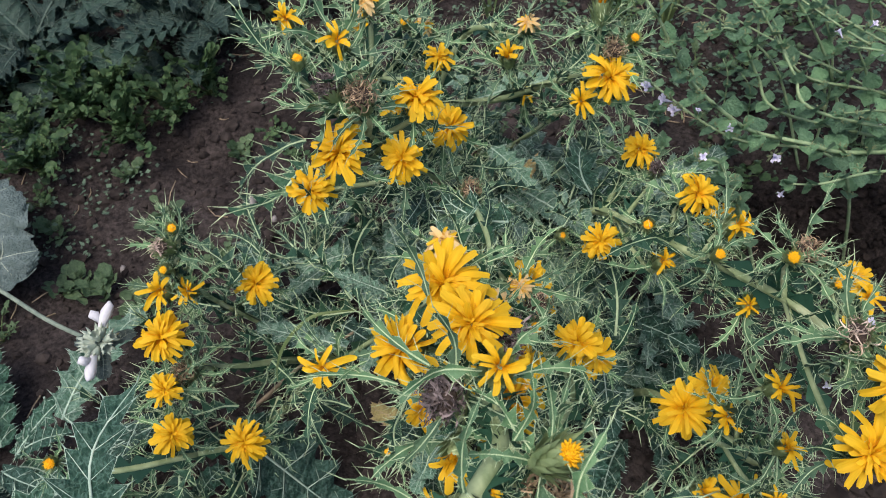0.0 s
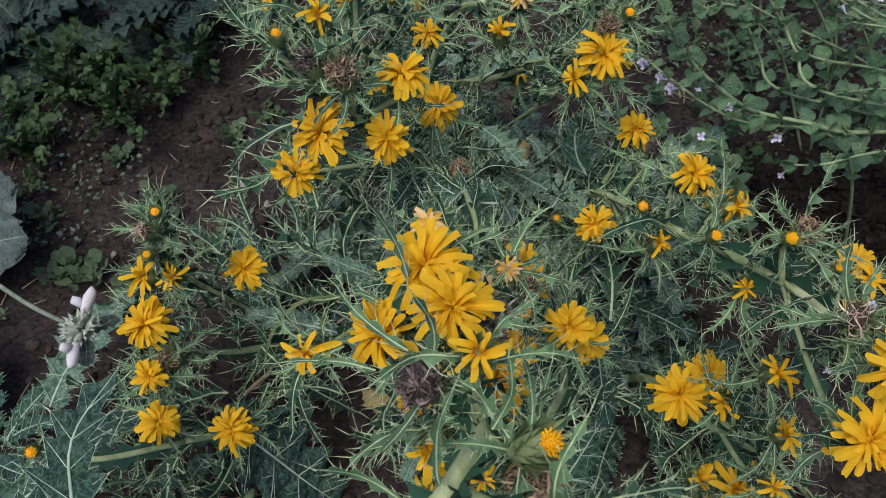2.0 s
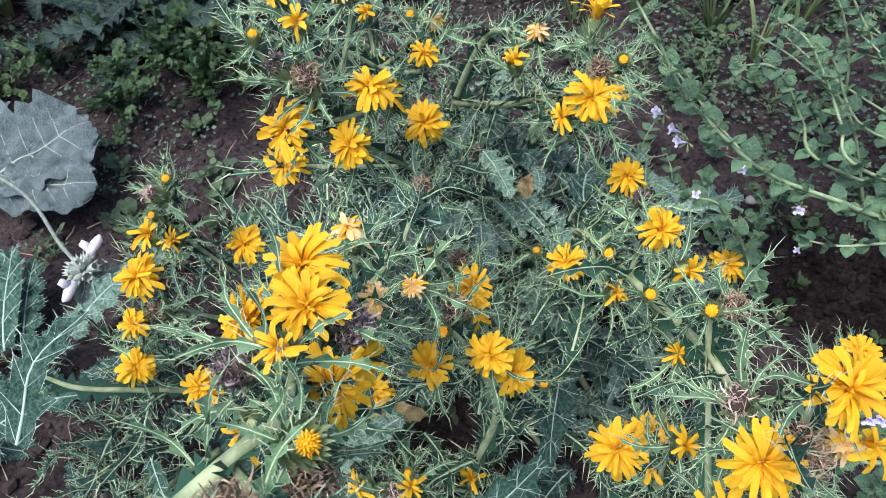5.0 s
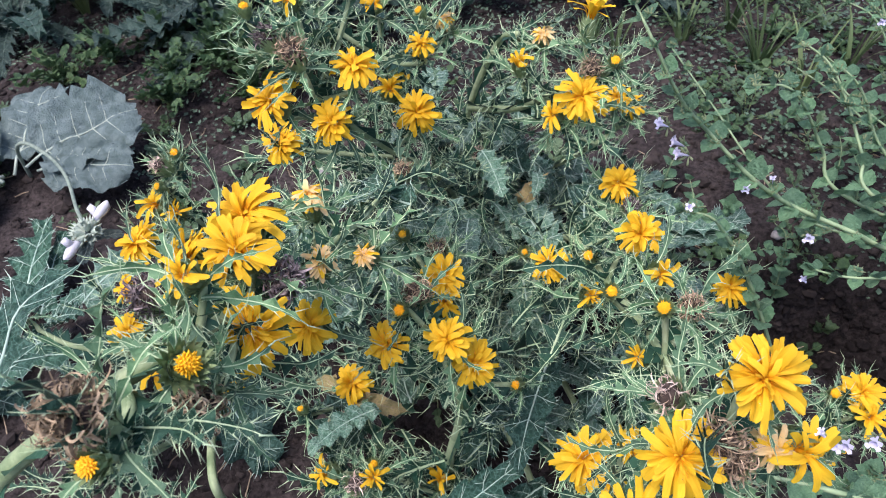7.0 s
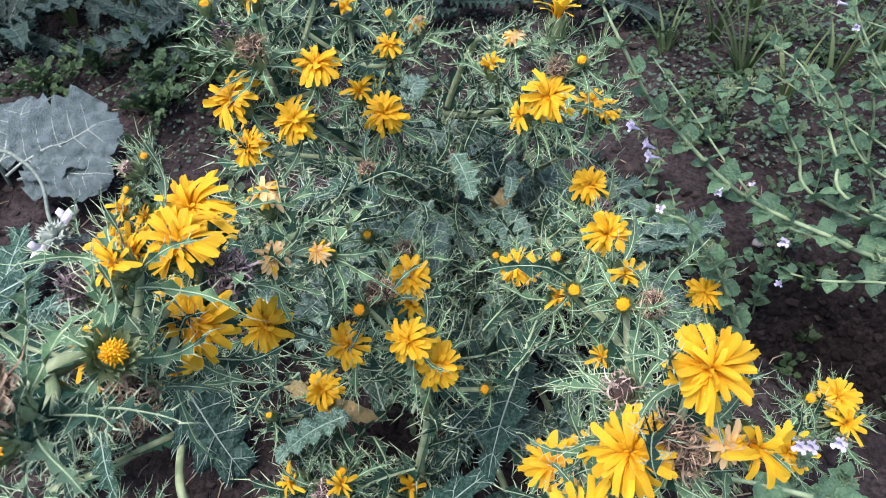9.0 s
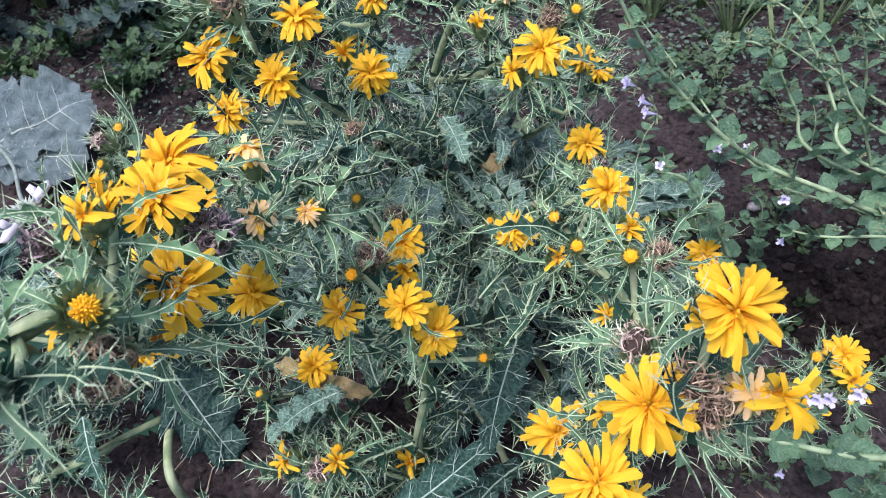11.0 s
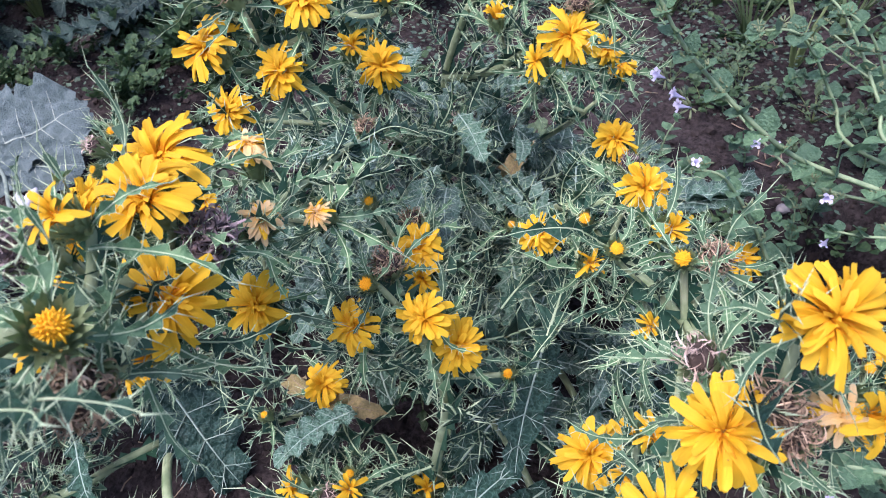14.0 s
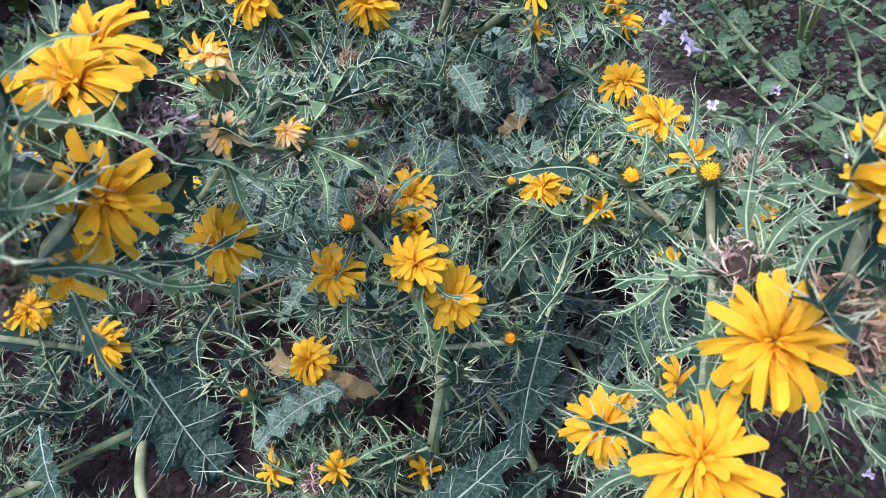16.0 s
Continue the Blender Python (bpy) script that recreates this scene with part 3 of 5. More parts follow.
            ring(PETALS, 6, q * 0.8, 1.05, 0.001, 0.25)
            part("floral_disc", STAMENS, head, back @ Matrix.Diagonal((q * 0.7, q * 0.7, q * 0.8, 1)))
        elif kind == "side":
            ring(PETALS, 10, q * 1.25, 1.05, 0.003, 0.2)
            ring(PETALS, 7, q * 1.1, 1.25, 0.001, 0.2)
        elif kind == "wilt":
            ring(LIMP + OLDGOLD[:2], 18, q * 0.58, 0.50, 0.002, 0.5)
            ring(LIMP + OLDGOLD, 17, q * 0.56, 0.90, 0.001, 0.45)
            ring(LIMP, 9, q * 0.50, 1.2, 0.001, 0.4)
            part("withered_centre", PALE[0], head, back @ Matrix.Translation((0, 0, 0.001)) @ Matrix.Diagonal((q * 0.4, q * 0.4, q * 0.45, 1)), "limp pale centre of the fading flower")
        elif kind in ("bud", "cup"):
            part("bud_tip", FLORETS, head, back @ Matrix.Translation((0, 0, -0.001)) @ Matrix.Diagonal((q * 0.58, q * 0.58, q * 0.55, 1) if small else (q * 0.62, q * 0.62, q * 0.75, 1)), "tight orange-yellow closed florets")
        else:
            mesh = {"dry": DRY, "dark": DARK, "paledry": PALE, "olddry": OLD}[kind]
            size = q * (1.15 if kind != "paledry" else 0.9)
            part("withered_centre", rnd.choice(mesh), head, back @ Matrix.Diagonal((size, size, size, 1)),
                 "bleached papery dead florets" if kind == "paledry" else "brown matted dead florets")
        count = bracts if bracts is not None else (5 if small else 8)
        first = rnd.uniform(0, 6)
        for k in range(count):
            a = first + 2 * math.pi * (k + rnd.uniform(-0.3, 0.3)) / count
            rise = rnd.uniform(-0.55, 0.05) if wide > 0.046 else rnd.uniform(-0.30, 0.42)
            long = rnd.uniform(0.030, 0.050) * (0.75 if small else 1)
            t = Matrix.Rotation(a, 4, "Z") @ Matrix.Translation((0, 0.004, -0.018 * grow)) @ Matrix.Rotation(rise, 4, "X") @ Matrix.Rotation(rnd.uniform(-0.5, 0.5), 4, "Y")
            part("bract", rnd.choice(NARROW), head, back @ t @ Matrix.Diagonal((long, long, long, 1)))
        return head

    def skirt(self, n, cx, cy, spread_x, spread_y, z0, z1, long0, long1, kinds=None):
        """Lower leaves that fill the space round the foot."""
        for _ in range(n):
            x, y = (c + q * max(-1.5, min(1.5, rnd.gauss(0, 1))) for c, q in ((cx, spread_x), (cy, spread_y)))
            foot = Vector((x, y, rnd.uniform(z0, z1)))
            out = Vector((x - self.at.x, y - self.at.y, 0))
            out = out.normalized() if out.length > 0.02 else Vector((1, 0, 0))
            along = out * 0.7 + Vector((rnd.uniform(-1, 1), rnd.uniform(-1, 1), rnd.uniform(-0.25, 0.6)))
            self.leaf(kinds or LONG, foot, along, rnd.uniform(long0, long1), UP + Vector((rnd.uniform(-0.5, 0.5), rnd.uniform(-0.5, 0.5), 0)))


# ---- ground ----


def ground_height(x, y):
    p = Vector((x, y, 0))
    near = 1 / (1 + max(0, abs(x) - 1.6) + max(0, abs(y - 0.7) - 1.4))
    h = (0.024 * noise.noise(p * 2.1) + 0.020 * noise.noise(p * 6.3 + Vector((3, 1, 0))) + 0.011 * noise.noise(p * 19)) * near
    h += 0.006 * noise.noise(p * 45) * near
    h -= 0.20 * math.exp(-(((x - 0.50) / 0.14) ** 2 + ((y - 0.68) / 0.11) ** 2) ** 2)
    h -= 0.035 * math.exp(-((x + 0.36) / 0.30) ** 2 - ((y - 0.72) / 0.25) ** 2)
    return h - 0.012


def spread(u, core, reach):
    return core * u + (abs(u) ** 9) * math.copysign(reach, u)


def build_ground():
    n = 210
    s = Shape()
    for j in range(n + 1):
        y = 0.7 + spread(2 * j / n - 1, 1.7, 300)
        for i in range(n + 1):
            x = -0.2 + spread(2 * i / n - 1, 1.9, 300)
            s.v.append((x, y, ground_height(x, y)))
    for j in range(n):
        for i in range(n):
            a = j * (n + 1) + i
            s.f.append((a, a + 1, a + n + 2, a + n + 1))
            s.m.append(0)
    tagged(new("ground", s.mesh("ground", [SOIL])), "dark damp crumbly garden soil", "ground", "", "structure")


build_ground()


def lump(s, at, size, r):
    """A rough little clod or stone."""
    t = (1 + 5 ** 0.5) / 2
    base = [(-1, t, 0), (1, t, 0), (-1, -t, 0), (1, -t, 0), (0, -1, t), (0, 1, t), (0, -1, -t), (0, 1, -t), (t, 0, -1), (t, 0, 1), (-t, 0, -1), (-t, 0, 1)]
    faces = [(0, 11, 5), (0, 5, 1), (0, 1, 7), (0, 7, 10), (0, 10, 11), (1, 5, 9), (5, 11, 4), (11, 10, 2), (10, 7, 6), (7, 1, 8), (3, 9, 4), (3, 4, 2), (3, 2, 6), (3, 6, 8), (3, 8, 9), (4, 9, 5), (2, 4, 11), (6, 2, 10), (8, 6, 7), (9, 8, 1)]
    turn = Euler((r.uniform(0, 6), r.uniform(0, 6), r.uniform(0, 6))).to_matrix()
    flat = Vector((r.uniform(0.7, 1.2), r.uniform(0.7, 1.2), r.uniform(0.5, 0.8)))
    out = []
    for b in base:
        v = turn @ (Vector(b).normalized() * size * r.uniform(0.75, 1.2))
        out.append(Vector(at) + Vector((v.x * flat.x, v.y * flat.y, v.z * flat.z)))
    s.add(out, faces)


def build_clods():
    s = Shape()
    r = random.Random(5)
    for _ in range(15000):
        x, y = r.uniform(-1.3, 0.9), r.uniform(0.05, 1.6)
        size = 0.0018 + 0.013 * r.random() ** 6
        lump(s, (x, y, ground_height(x, y) + size * 0.15), size, r)
    tagged(new("soil_clods", s.mesh("soil_clods", [CLOD], False)), "loose crumbs and clods of dark soil", "soil", "", "stuff")


build_clods()


def build_hollow_clods():
    """Near-black clods, darker than the other soil, in the hollow beside the mint."""
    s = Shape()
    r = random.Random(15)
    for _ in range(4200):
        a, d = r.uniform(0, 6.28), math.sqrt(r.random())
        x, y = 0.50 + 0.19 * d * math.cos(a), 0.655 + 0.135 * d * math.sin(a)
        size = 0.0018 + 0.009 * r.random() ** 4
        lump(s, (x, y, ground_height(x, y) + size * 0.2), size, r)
    tagged(new("dug_soil", s.mesh("dug_soil", [DARKCLOD], False)), "near-black clods in a hollow", "soil", "", "stuff")


build_hollow_clods()

rnd = random.Random(11)
for px, py, size in [(-0.345, 0.735, 0.013), (-0.30, 0.70, 0.008), (-0.28, 0.76, 0.007), (0.36, 0.78, 0.009), (0.30, 0.62, 0.007), (0.44, 0.70, 0.006), (-0.52, 0.62, 0.007)]:
    stone = Shape()
    lump(stone, (0, 0, 0), size, rnd)
    tagged(new("pebble", stone.mesh("pebble", [STONE])), "small pale grey pebble lying on dark soil", "pebble", "pebbles on the soil").location = (px, py, ground_height(px, py) + size * 0.35)

# ---- thistles ----
rnd = random.Random(21)
BIG = "golden thistle with arching spiny stems and yellow flowers"

back = Plant(-0.06, 0.67, BIG)
back.stem([(-0.06, 0.67, -0.02), (-0.05, 0.60, 0.12), (-0.03, 0.50, 0.25), (-0.055, 0.43, 0.35), (-0.075, 0.40, 0.41)], 0.0046, 0.0028, leaves=0.02, long=0.085)
back.stem([(-0.065, 0.67, -0.02), (-0.09, 0.63, 0.16), (-0.09, 0.57, 0.30), (-0.08, 0.53, 0.36)], 0.0042, 0.0026, leaves=0.022, long=0.08)
back.head("open", -0.094, 0.366, 0.426, 0.052, -0.25, -0.5, 5)
back.head("open", -0.138, 0.414, 0.333, 0.045, -0.1, -0.9, 5)
back.head("open", -0.049, 0.379, 0.404, 0.038, 0.1, -0.75)
back.head("open", -0.036, 0.406, 0.441, 0.040, 0.2, -0.2)
back.head("open", -0.100, 0.600, 0.300, 0.032)
back.head("half", -0.063, 0.505, 0.343, 0.028)
back.head("open", -0.022, 0.500, 0.405, 0.026, 0.1, -0.3)
back.head("open", -0.014, 0.460, 0.361, 0.040, 0.3, -0.6)
back.head("dry", -0.074, 0.385, 0.460, 0.030, -0.1, -0.2)
back.head("dark", -0.097, 0.389, 0.466, 0.024, -0.4, -0.1)
back.head("bud", -0.114, 0.396, 0.485, 0.012)
back.head("half", -0.090, 0.420, 0.480, 0.022)
back.head("wilt", -0.075, 0.470, 0.480, 0.026)
back.head("half", -0.140, 0.480, 0.460, 0.022)
back.head("half", -0.094, 0.556, 0.399, 0.026)
back.head("bud", -0.056, 0.572, 0.392, 0.014)
back.head("wilt", -0.039, 0.596, 0.372, 0.028)
back.head("paledry", -0.036, 0.492, 0.255, 0.022)

behind = Plant(-0.075, 0.695, BIG)
behind.stem([(-0.075, 0.695, -0.02), (-0.062, 0.675, 0.10), (-0.041, 0.655, 0.218), (-0.002, 0.650, 0.315), (0.03, 0.62, 0.35)], 0.0052, 0.0034, leaves=0.03, long=0.07)
behind.stem([(-0.041, 0.655, 0.218), (0.03, 0.60, 0.27), (0.08, 0.55, 0.33), (0.118, 0.515, 0.37)], 0.0048, 0.0028, leaves=0.022, long=0.07)
behind.stem([(-0.06, 0.68, 0.03), (0.03, 0.68, 0.10), (0.10, 0.67, 0.17), (0.135, 0.68, 0.205)], 0.004, 0.0026, leaves=0.024, long=0.07)
behind.head("paledry", 0.006, 0.554, 0.241, 0.024)
behind.head("side", 0.119, 0.537, 0.426, 0.036, 0.0, 0.3)
behind.head("open", 0.127, 0.489, 0.386, 0.051, 0.1, -0.6)
behind.head("open", 0.140, 0.610, 0.300, 0.030)
behind.head("open", 0.144, 0.687, 0.239, 0.035)
behind.head("half", 0.103, 0.490, 0.358, 0.026, -0.4, -0.9)
behind.head("side", 0.043, 0.585, 0.337, 0.022, -0.1, -0.2)
behind.head("wilt", 0.062, 0.598, 0.368, 0.026)
behind.head("dry", 0.129, 0.507, 0.400, 0.024)
behind.head("bud", 0.147, 0.514, 0.406, 0.013)
behind.head("half", 0.068, 0.632, 0.251, 0.025)

right = Plant(0.05, 0.58, BIG)
right.stem([(0.05, 0.58, -0.02), (0.085, 0.53, 0.12), (0.128, 0.475, 0.225), (0.18, 0.39, 0.275), (0.236, 0.295, 0.325), (0.258, 0.225, 0.355), (0.27, 0.19, 0.37)], 0.0046, 0.0028, leaves=0.015, long=0.062, until=0.97)
right.head("open", 0.168, 0.492, 0.295, 0.036, 0.1, -0.4)
right.head("dark", 0.182, 0.475, 0.285, 0.020)
right.head("open", 0.200, 0.410, 0.321, 0.044, 0.5, -0.35)
right.head("open", 0.123, 0.413, 0.252, 0.042, -0.35, -0.7)
right.head("bud", 0.160, 0.403, 0.287, 0.015)
right.head("bud", 0.093, 0.441, 0.228, 0.011)
right.head("half", 0.219, 0.368, 0.324, 0.028, 0.4, -0.6)
right.head("bud", 0.191, 0.326, 0.343, 0.014)
right.head("bud", 0.227, 0.298, 0.374, 0.015)
right.head("half", 0.170, 0.373, 0.272, 0.022)
right.head("dry", 0.244, 0.311, 0.365, 0.025)
right.head("half", 0.219, 0.306, 0.301, 0.018)
right.head("open", 0.276, 0.209, 0.454, 0.047, 0.15, -0.45, 5)
right.head("open", 0.250, 0.187, 0.399, 0.052, -0.15, -0.6, 5)
right.head("bold", 0.234, 0.158, 0.366, 0.046, -0.1, -0.4, 4)
right.head("half", 0.306, 0.216, 0.388, 0.034, 0.8, -0.9, 3)
right.head("wilt", 0.294, 0.210, 0.392, 0.028, 0.1, -0.9, 3)
right.head("paledry", 0.238, 0.226, 0.390, 0.034, -0.5, -0.4)
right.head("dry", 0.277, 0.200, 0.388, 0.030, 0.1, -0.5)
right.head("dry", 0.268, 0.203, 0.398, 0.034, -0.1, -0.6)

low = Plant(0.17, 0.385, "low golden thistle with yellow flowers near the ground")
low.stem([(0.17, 0.385, -0.02), (0.19, 0.34, 0.08), (0.215, 0.29, 0.13), (0.235, 0.25, 0.16)], 0.005, 0.003, leaves=0.04, long=0.07)
low.head("open", 0.194, 0.281, 0.166, 0.062, -0.2, -0.6)
low.head("open", 0.225, 0.302, 0.166, 0.046, 0.3, -0.5)
low.head("half", 0.229, 0.242, 0.285, 0.026)
low.stem([(0.37, 0.235, -0.02), (0.31, 0.25, 0.06), (0.255, 0.265, 0.10), (0.205, 0.278, 0.132)], 0.0042, 0.003, leaves=0.022, long=0.07)
low.head("side", 0.260, 0.230, 0.197, 0.024, 0.1, -0.2)
low.head("half", 0.247, 0.219, 0.093, 0.046, 0.0, -0.5)
low.head("side", 0.219, 0.233, 0.084, 0.028, 0.2, -0.3)
low.head("half", 0.251, 0.196, 0.170, 0.020, 0.0, -0.3)
low.head("bud", 0.205, 0.205, 0.10, 0.014)
low.head("half", 0.222, 0.262, 0.190, 0.030)

middle = Plant(0.062, 0.30, BIG)
middle.stem([(0.062, 0.30, -0.02), (0.066, 0.277, 0.08), (0.086, 0.277, 0.20), (0.070, 0.285, 0.27)], 0.0055, 0.003, leaves=0.024, long=0.075)
middle.stem([(0.075, 0.30, 0.09), (0.055, 0.34, 0.19), (0.045, 0.345, 0.26)], 0.0035, 0.0025, leaves=0.02, long=0.07)
middle.head("open", 0.051, 0.344, 0.289, 0.040, 0.15, -0.45)
middle.head("half", 0.056, 0.333, 0.270, 0.026, 0.1, -1.2)
middle.head("open", 0.038, 0.257, 0.303, 0.038, -0.1, -0.8)
middle.head("open", 0.081, 0.275, 0.304, 0.038, 0.0, -0.5)
middle.head("open", 0.099, 0.281, 0.272, 0.045, 0.25, -0.7)
middle.head("bud", 0.047, 0.272, 0.330, 0.015)
middle.head("bud", 0.014, 0.351, 0.321, 0.012)
middle.head("dry", 0.050, 0.298, 0.323, 0.030)
middle.head("dry", 0.033, 0.375, 0.284, 0.024)
middle.head("bud", 0.121, 0.322, 0.185, 0.014)

front = Plant(-0.02, 0.29, "small thistle with a few low yellow flowers")
front.stem([(-0.02, 0.29, -0.02), (-0.015, 0.26, 0.04), (0.0, 0.235, 0.085)], 0.004, 0.0025, leaves=0.015, long=0.085)
front.stem([(-0.025, 0.295, -0.02), (-0.04, 0.305, 0.05), (-0.05, 0.31, 0.085)], 0.003, 0.0022, leaves=0.02, long=0.08)
front.head("open", -0.053, 0.309, 0.115, 0.046, 0.0, -0.5)
front.head("half", -0.038, 0.218, 0.101, 0.032, -0.5, -0.6)
front.head("paledry", -0.002, 0.214, 0.111, 0.034)
front.head("half", 0.013, 0.224, 0.115, 0.026)
front.head("bud", 0.005, 0.239, 0.109, 0.013)
front.head("side", 0.061, 0.262, 0.060, 0.026, 0.0, 0.1)
front.head("bud", -0.085, 0.262, 0.125, 0.012)

arch = Plant(-0.20, -0.06, "tall golden thistle with a thick arching stem and large flowers")
arch.stem([(-0.20, -0.06, -0.02), (-0.17, -0.02, 0.18), (-0.09, 0.04, 0.385), (-0.018, 0.086, 0.460), (0.005, 0.112, 0.472), (0.012, 0.132, 0.464), (0.004, 0.165, 0.442), (-0.006, 0.22, 0.40), (-0.016, 0.285, 0.37)], 0.0062, 0.0030)
arch.head("bold", -0.015, 0.223, 0.462, 0.049, -0.05, -0.25, 3)
arch.head("bold", 0.000, 0.194, 0.466, 0.047, 0.02, -0.28, 3)
arch.head("open", -0.040, 0.189, 0.448, 0.047, -0.55, -0.6, 4)
arch.head("bold", 0.021, 0.164, 0.438, 0.047, 0.65, -0.85, 2)
arch.head("open", 0.000, 0.225, 0.350, 0.042, 0.3, -1.0)
arch.head("wilt", -0.017, 0.288, 0.416, 0.036, 0.0, 0.0)
arch.head("wilt", 0.016, 0.241, 0.411, 0.030, 0.5, -0.2)
arch.head("half", 0.012, 0.150, 0.497, 0.020, 0.1, -0.5, 2)
arch.head("half", -0.111, 0.252, 0.314, 0.034, -0.3, -0.8)
arch.head("dark", -0.015, 0.145, 0.479, 0.027, -0.4, -0.6, 4)
arch.head("dark", 0.019, 0.202, 0.437, 0.032, 0.4, -0.3, 4)
arch.head("dark", -0.009, 0.306, 0.374, 0.024)
arch.head("wilt", 0.032, 0.265, 0.395, 0.022)
arch.head("cup", 0.039, 0.112, 0.492, 0.019, 0.9, -0.15, 4)
arch.head("olddry", 0.034, 0.106, 0.458, 0.032, 0.4, -1.5, 4)
arch.head("olddry", 0.031, 0.067, 0.519, 0.034, -0.2, -0.4, 3)
arch.head("bud", 0.045, 0.054, 0.514, 0.015, 0.2, -0.8, 3)
arch.head("side", -0.010, 0.130, 0.445, 0.022, -0.2, -1.6, 3)
arch.head("half", 0.009, 0.150, 0.412, 0.026, 0.3, -1.4, 3)

arch.stem([(-0.006, 0.220, 0.40), (0.006, 0.262, 0.396), (0.014, 0.300, 0.390), (0.008, 0.345, 0.372), (0.002, 0.378, 0.352)], 0.0028, 0.0018, leaves=0.015, long=0.05)
arch.head("dry", 0.002, 0.390, 0.355, 0.022, 0.1, -0.2)

# long white-edged bracts on the arching stem
for foot, tip in [
    ((-0.022, 0.102, 0.450), (-0.066, 0.114, 0.470)), ((0.039, 0.116, 0.460), (0.044, 0.143, 0.500)), ((0.038, 0.116, 0.450), (0.056, 0.128, 0.470)), ((0.031, 0.106, 0.450), (0.062, 0.105, 0.460)),
    ((-0.005, 0.102, 0.480), (0.003, 0.117, 0.530)), ((0.017, 0.122, 0.485), (0.024, 0.140, 0.525)), ((-0.022, 0.172, 0.460), (-0.068, 0.215, 0.475)), ((-0.023, 0.213, 0.460), (-0.047, 0.247, 0.490)),
    ((-0.001, 0.240, 0.450), (0.029, 0.243, 0.470)), ((-0.039, 0.167, 0.450), (-0.091, 0.174, 0.440)), ((0.011, 0.154, 0.475), (0.069, 0.162, 0.470)), ((0.012, 0.131, 0.440), (0.064, 0.146, 0.430)),
    ((0.032, 0.118, 0.490), (0.025, 0.147, 0.520)), ((-0.056, 0.181, 0.450), (-0.073, 0.164, 0.450)), ((0.024, 0.135, 0.420), (0.052, 0.120, 0.380)),
    ((-0.024, 0.261, 0.420), (0.018, 0.288, 0.420)), ((0.000, 0.227, 0.410), (0.034, 0.254, 0.410)), ((-0.084, 0.198, 0.440), (-0.097, 0.217, 0.460)),
]:
    along = Vector(tip) - Vector(foot)
    arch.leaf(NARROW[:4], foot, along, along.length * 0.95, (0, -0.35, 1)).scale.x *= 0.75

left = Plant(-0.19, 0.44, "golden thistle with slender branches and yellow flowers")
left.stem([(-0.19, 0.44, -0.02), (-0.215, 0.40, 0.06), (-0.254, 0.36, 0.12), (-0.277, 0.33, 0.18)], 0.005, 0.003, leaves=0.022, long=0.08)
left.stem([(-0.20, 0.44, 0.0), (-0.23, 0.42, 0.10), (-0.27, 0.40, 0.20), (-0.28, 0.39, 0.25)], 0.004, 0.0025, leaves=0.022, long=0.075)
left.stem([(-0.19, 0.44, 0.0), (-0.21, 0.35, 0.05), (-0.235, 0.29, 0.09), (-0.27, 0.26, 0.13)], 0.0045, 0.0028, leaves=0.025, long=0.09)
left.stem([(-0.27, 0.26, 0.13), (-0.32, 0.23, 0.17), (-0.35, 0.225, 0.19)], 0.003, 0.0025)
left.head("open", -0.282, 0.325, 0.243, 0.056, -0.1, -0.5)
left.head("open", -0.282, 0.290, 0.207, 0.031, 0.1, -0.6)
left.head("open", -0.281, 0.263, 0.171, 0.044, 0.3, -0.4)
left.head("open", -0.223, 0.267, 0.140, 0.050, 0.0, -0.6)
left.head("open", -0.221, 0.413, 0.198, 0.050, 0.1, -0.6)
left.head("half", -0.291, 0.374, 0.244, 0.032)
left.head("half", -0.268, 0.376, 0.240, 0.024)
left.head("bud", -0.281, 0.378, 0.272, 0.013)
left.head("bud", -0.273, 0.410, 0.293, 0.014)
left.head("paledry", -0.280, 0.390, 0.290, 0.028)
left.head("dry", -0.274, 0.314, 0.195, 0.028)
left.head("bud", -0.359, 0.219, 0.216, 0.016)

side = Plant(0.30, 0.545, "short thistle with one yellow flower beside bare soil")
side.stem([(0.30, 0.545, -0.02), (0.302, 0.54, 0.06), (0.296, 0.53, 0.12)], 0.0035, 0.0022, leaves=0.018, long=0.05)
side.head("open", 0.291, 0.523, 0.151, 0.043, 0.0, -0.5)
edge_plant = Plant(0.43, 0.47, "short thistle with yellow flowers beside bare soil")
edge_plant.stem([(0.43, 0.47, -0.02), (0.42, 0.455, 0.05), (0.40, 0.42, 0.11)], 0.0035, 0.0022, leaves=0.018, long=0.055)
edge_plant.head("open", 0.423, 0.453, 0.128, 0.043)
edge_plant.head("half", 0.432, 0.432, 0.118, 0.034)
edge_plant.head("bud", 0.398, 0.437, 0.135, 0.017)
edge_plant.head("half", 0.375, 0.36, 0.16, 0.036)

right.stem([(0.20, 0.37, 0.0), (0.184, 0.386, 0.02), (0.150, 0.42, 0.04), (0.113, 0.454, 0.05), (0.09, 0.49, 0.06)], 0.0042, 0.0032, wing=False)
right.stem([(0.145, 0.31, 0.005), (0.127, 0.329, 0.02), (0.098, 0.352, 0.032), (0.068, 0.377, 0.04)], 0.0038, 0.003, wing=False)
left.stem([(-0.165, 0.18, 0.0), (-0.167, 0.186, 0.05), (-0.195, 0.22, 0.045), (-0.22, 0.257, 0.03)], 0.005, 0.0045, wing=False)
left.stem([(-0.34, 0.15, 0.0), (-0.263, 0.176, 0.05), (-0.245, 0.21, 0.042), (-0.227, 0.245, 0.03)], 0.0048, 0.0038)

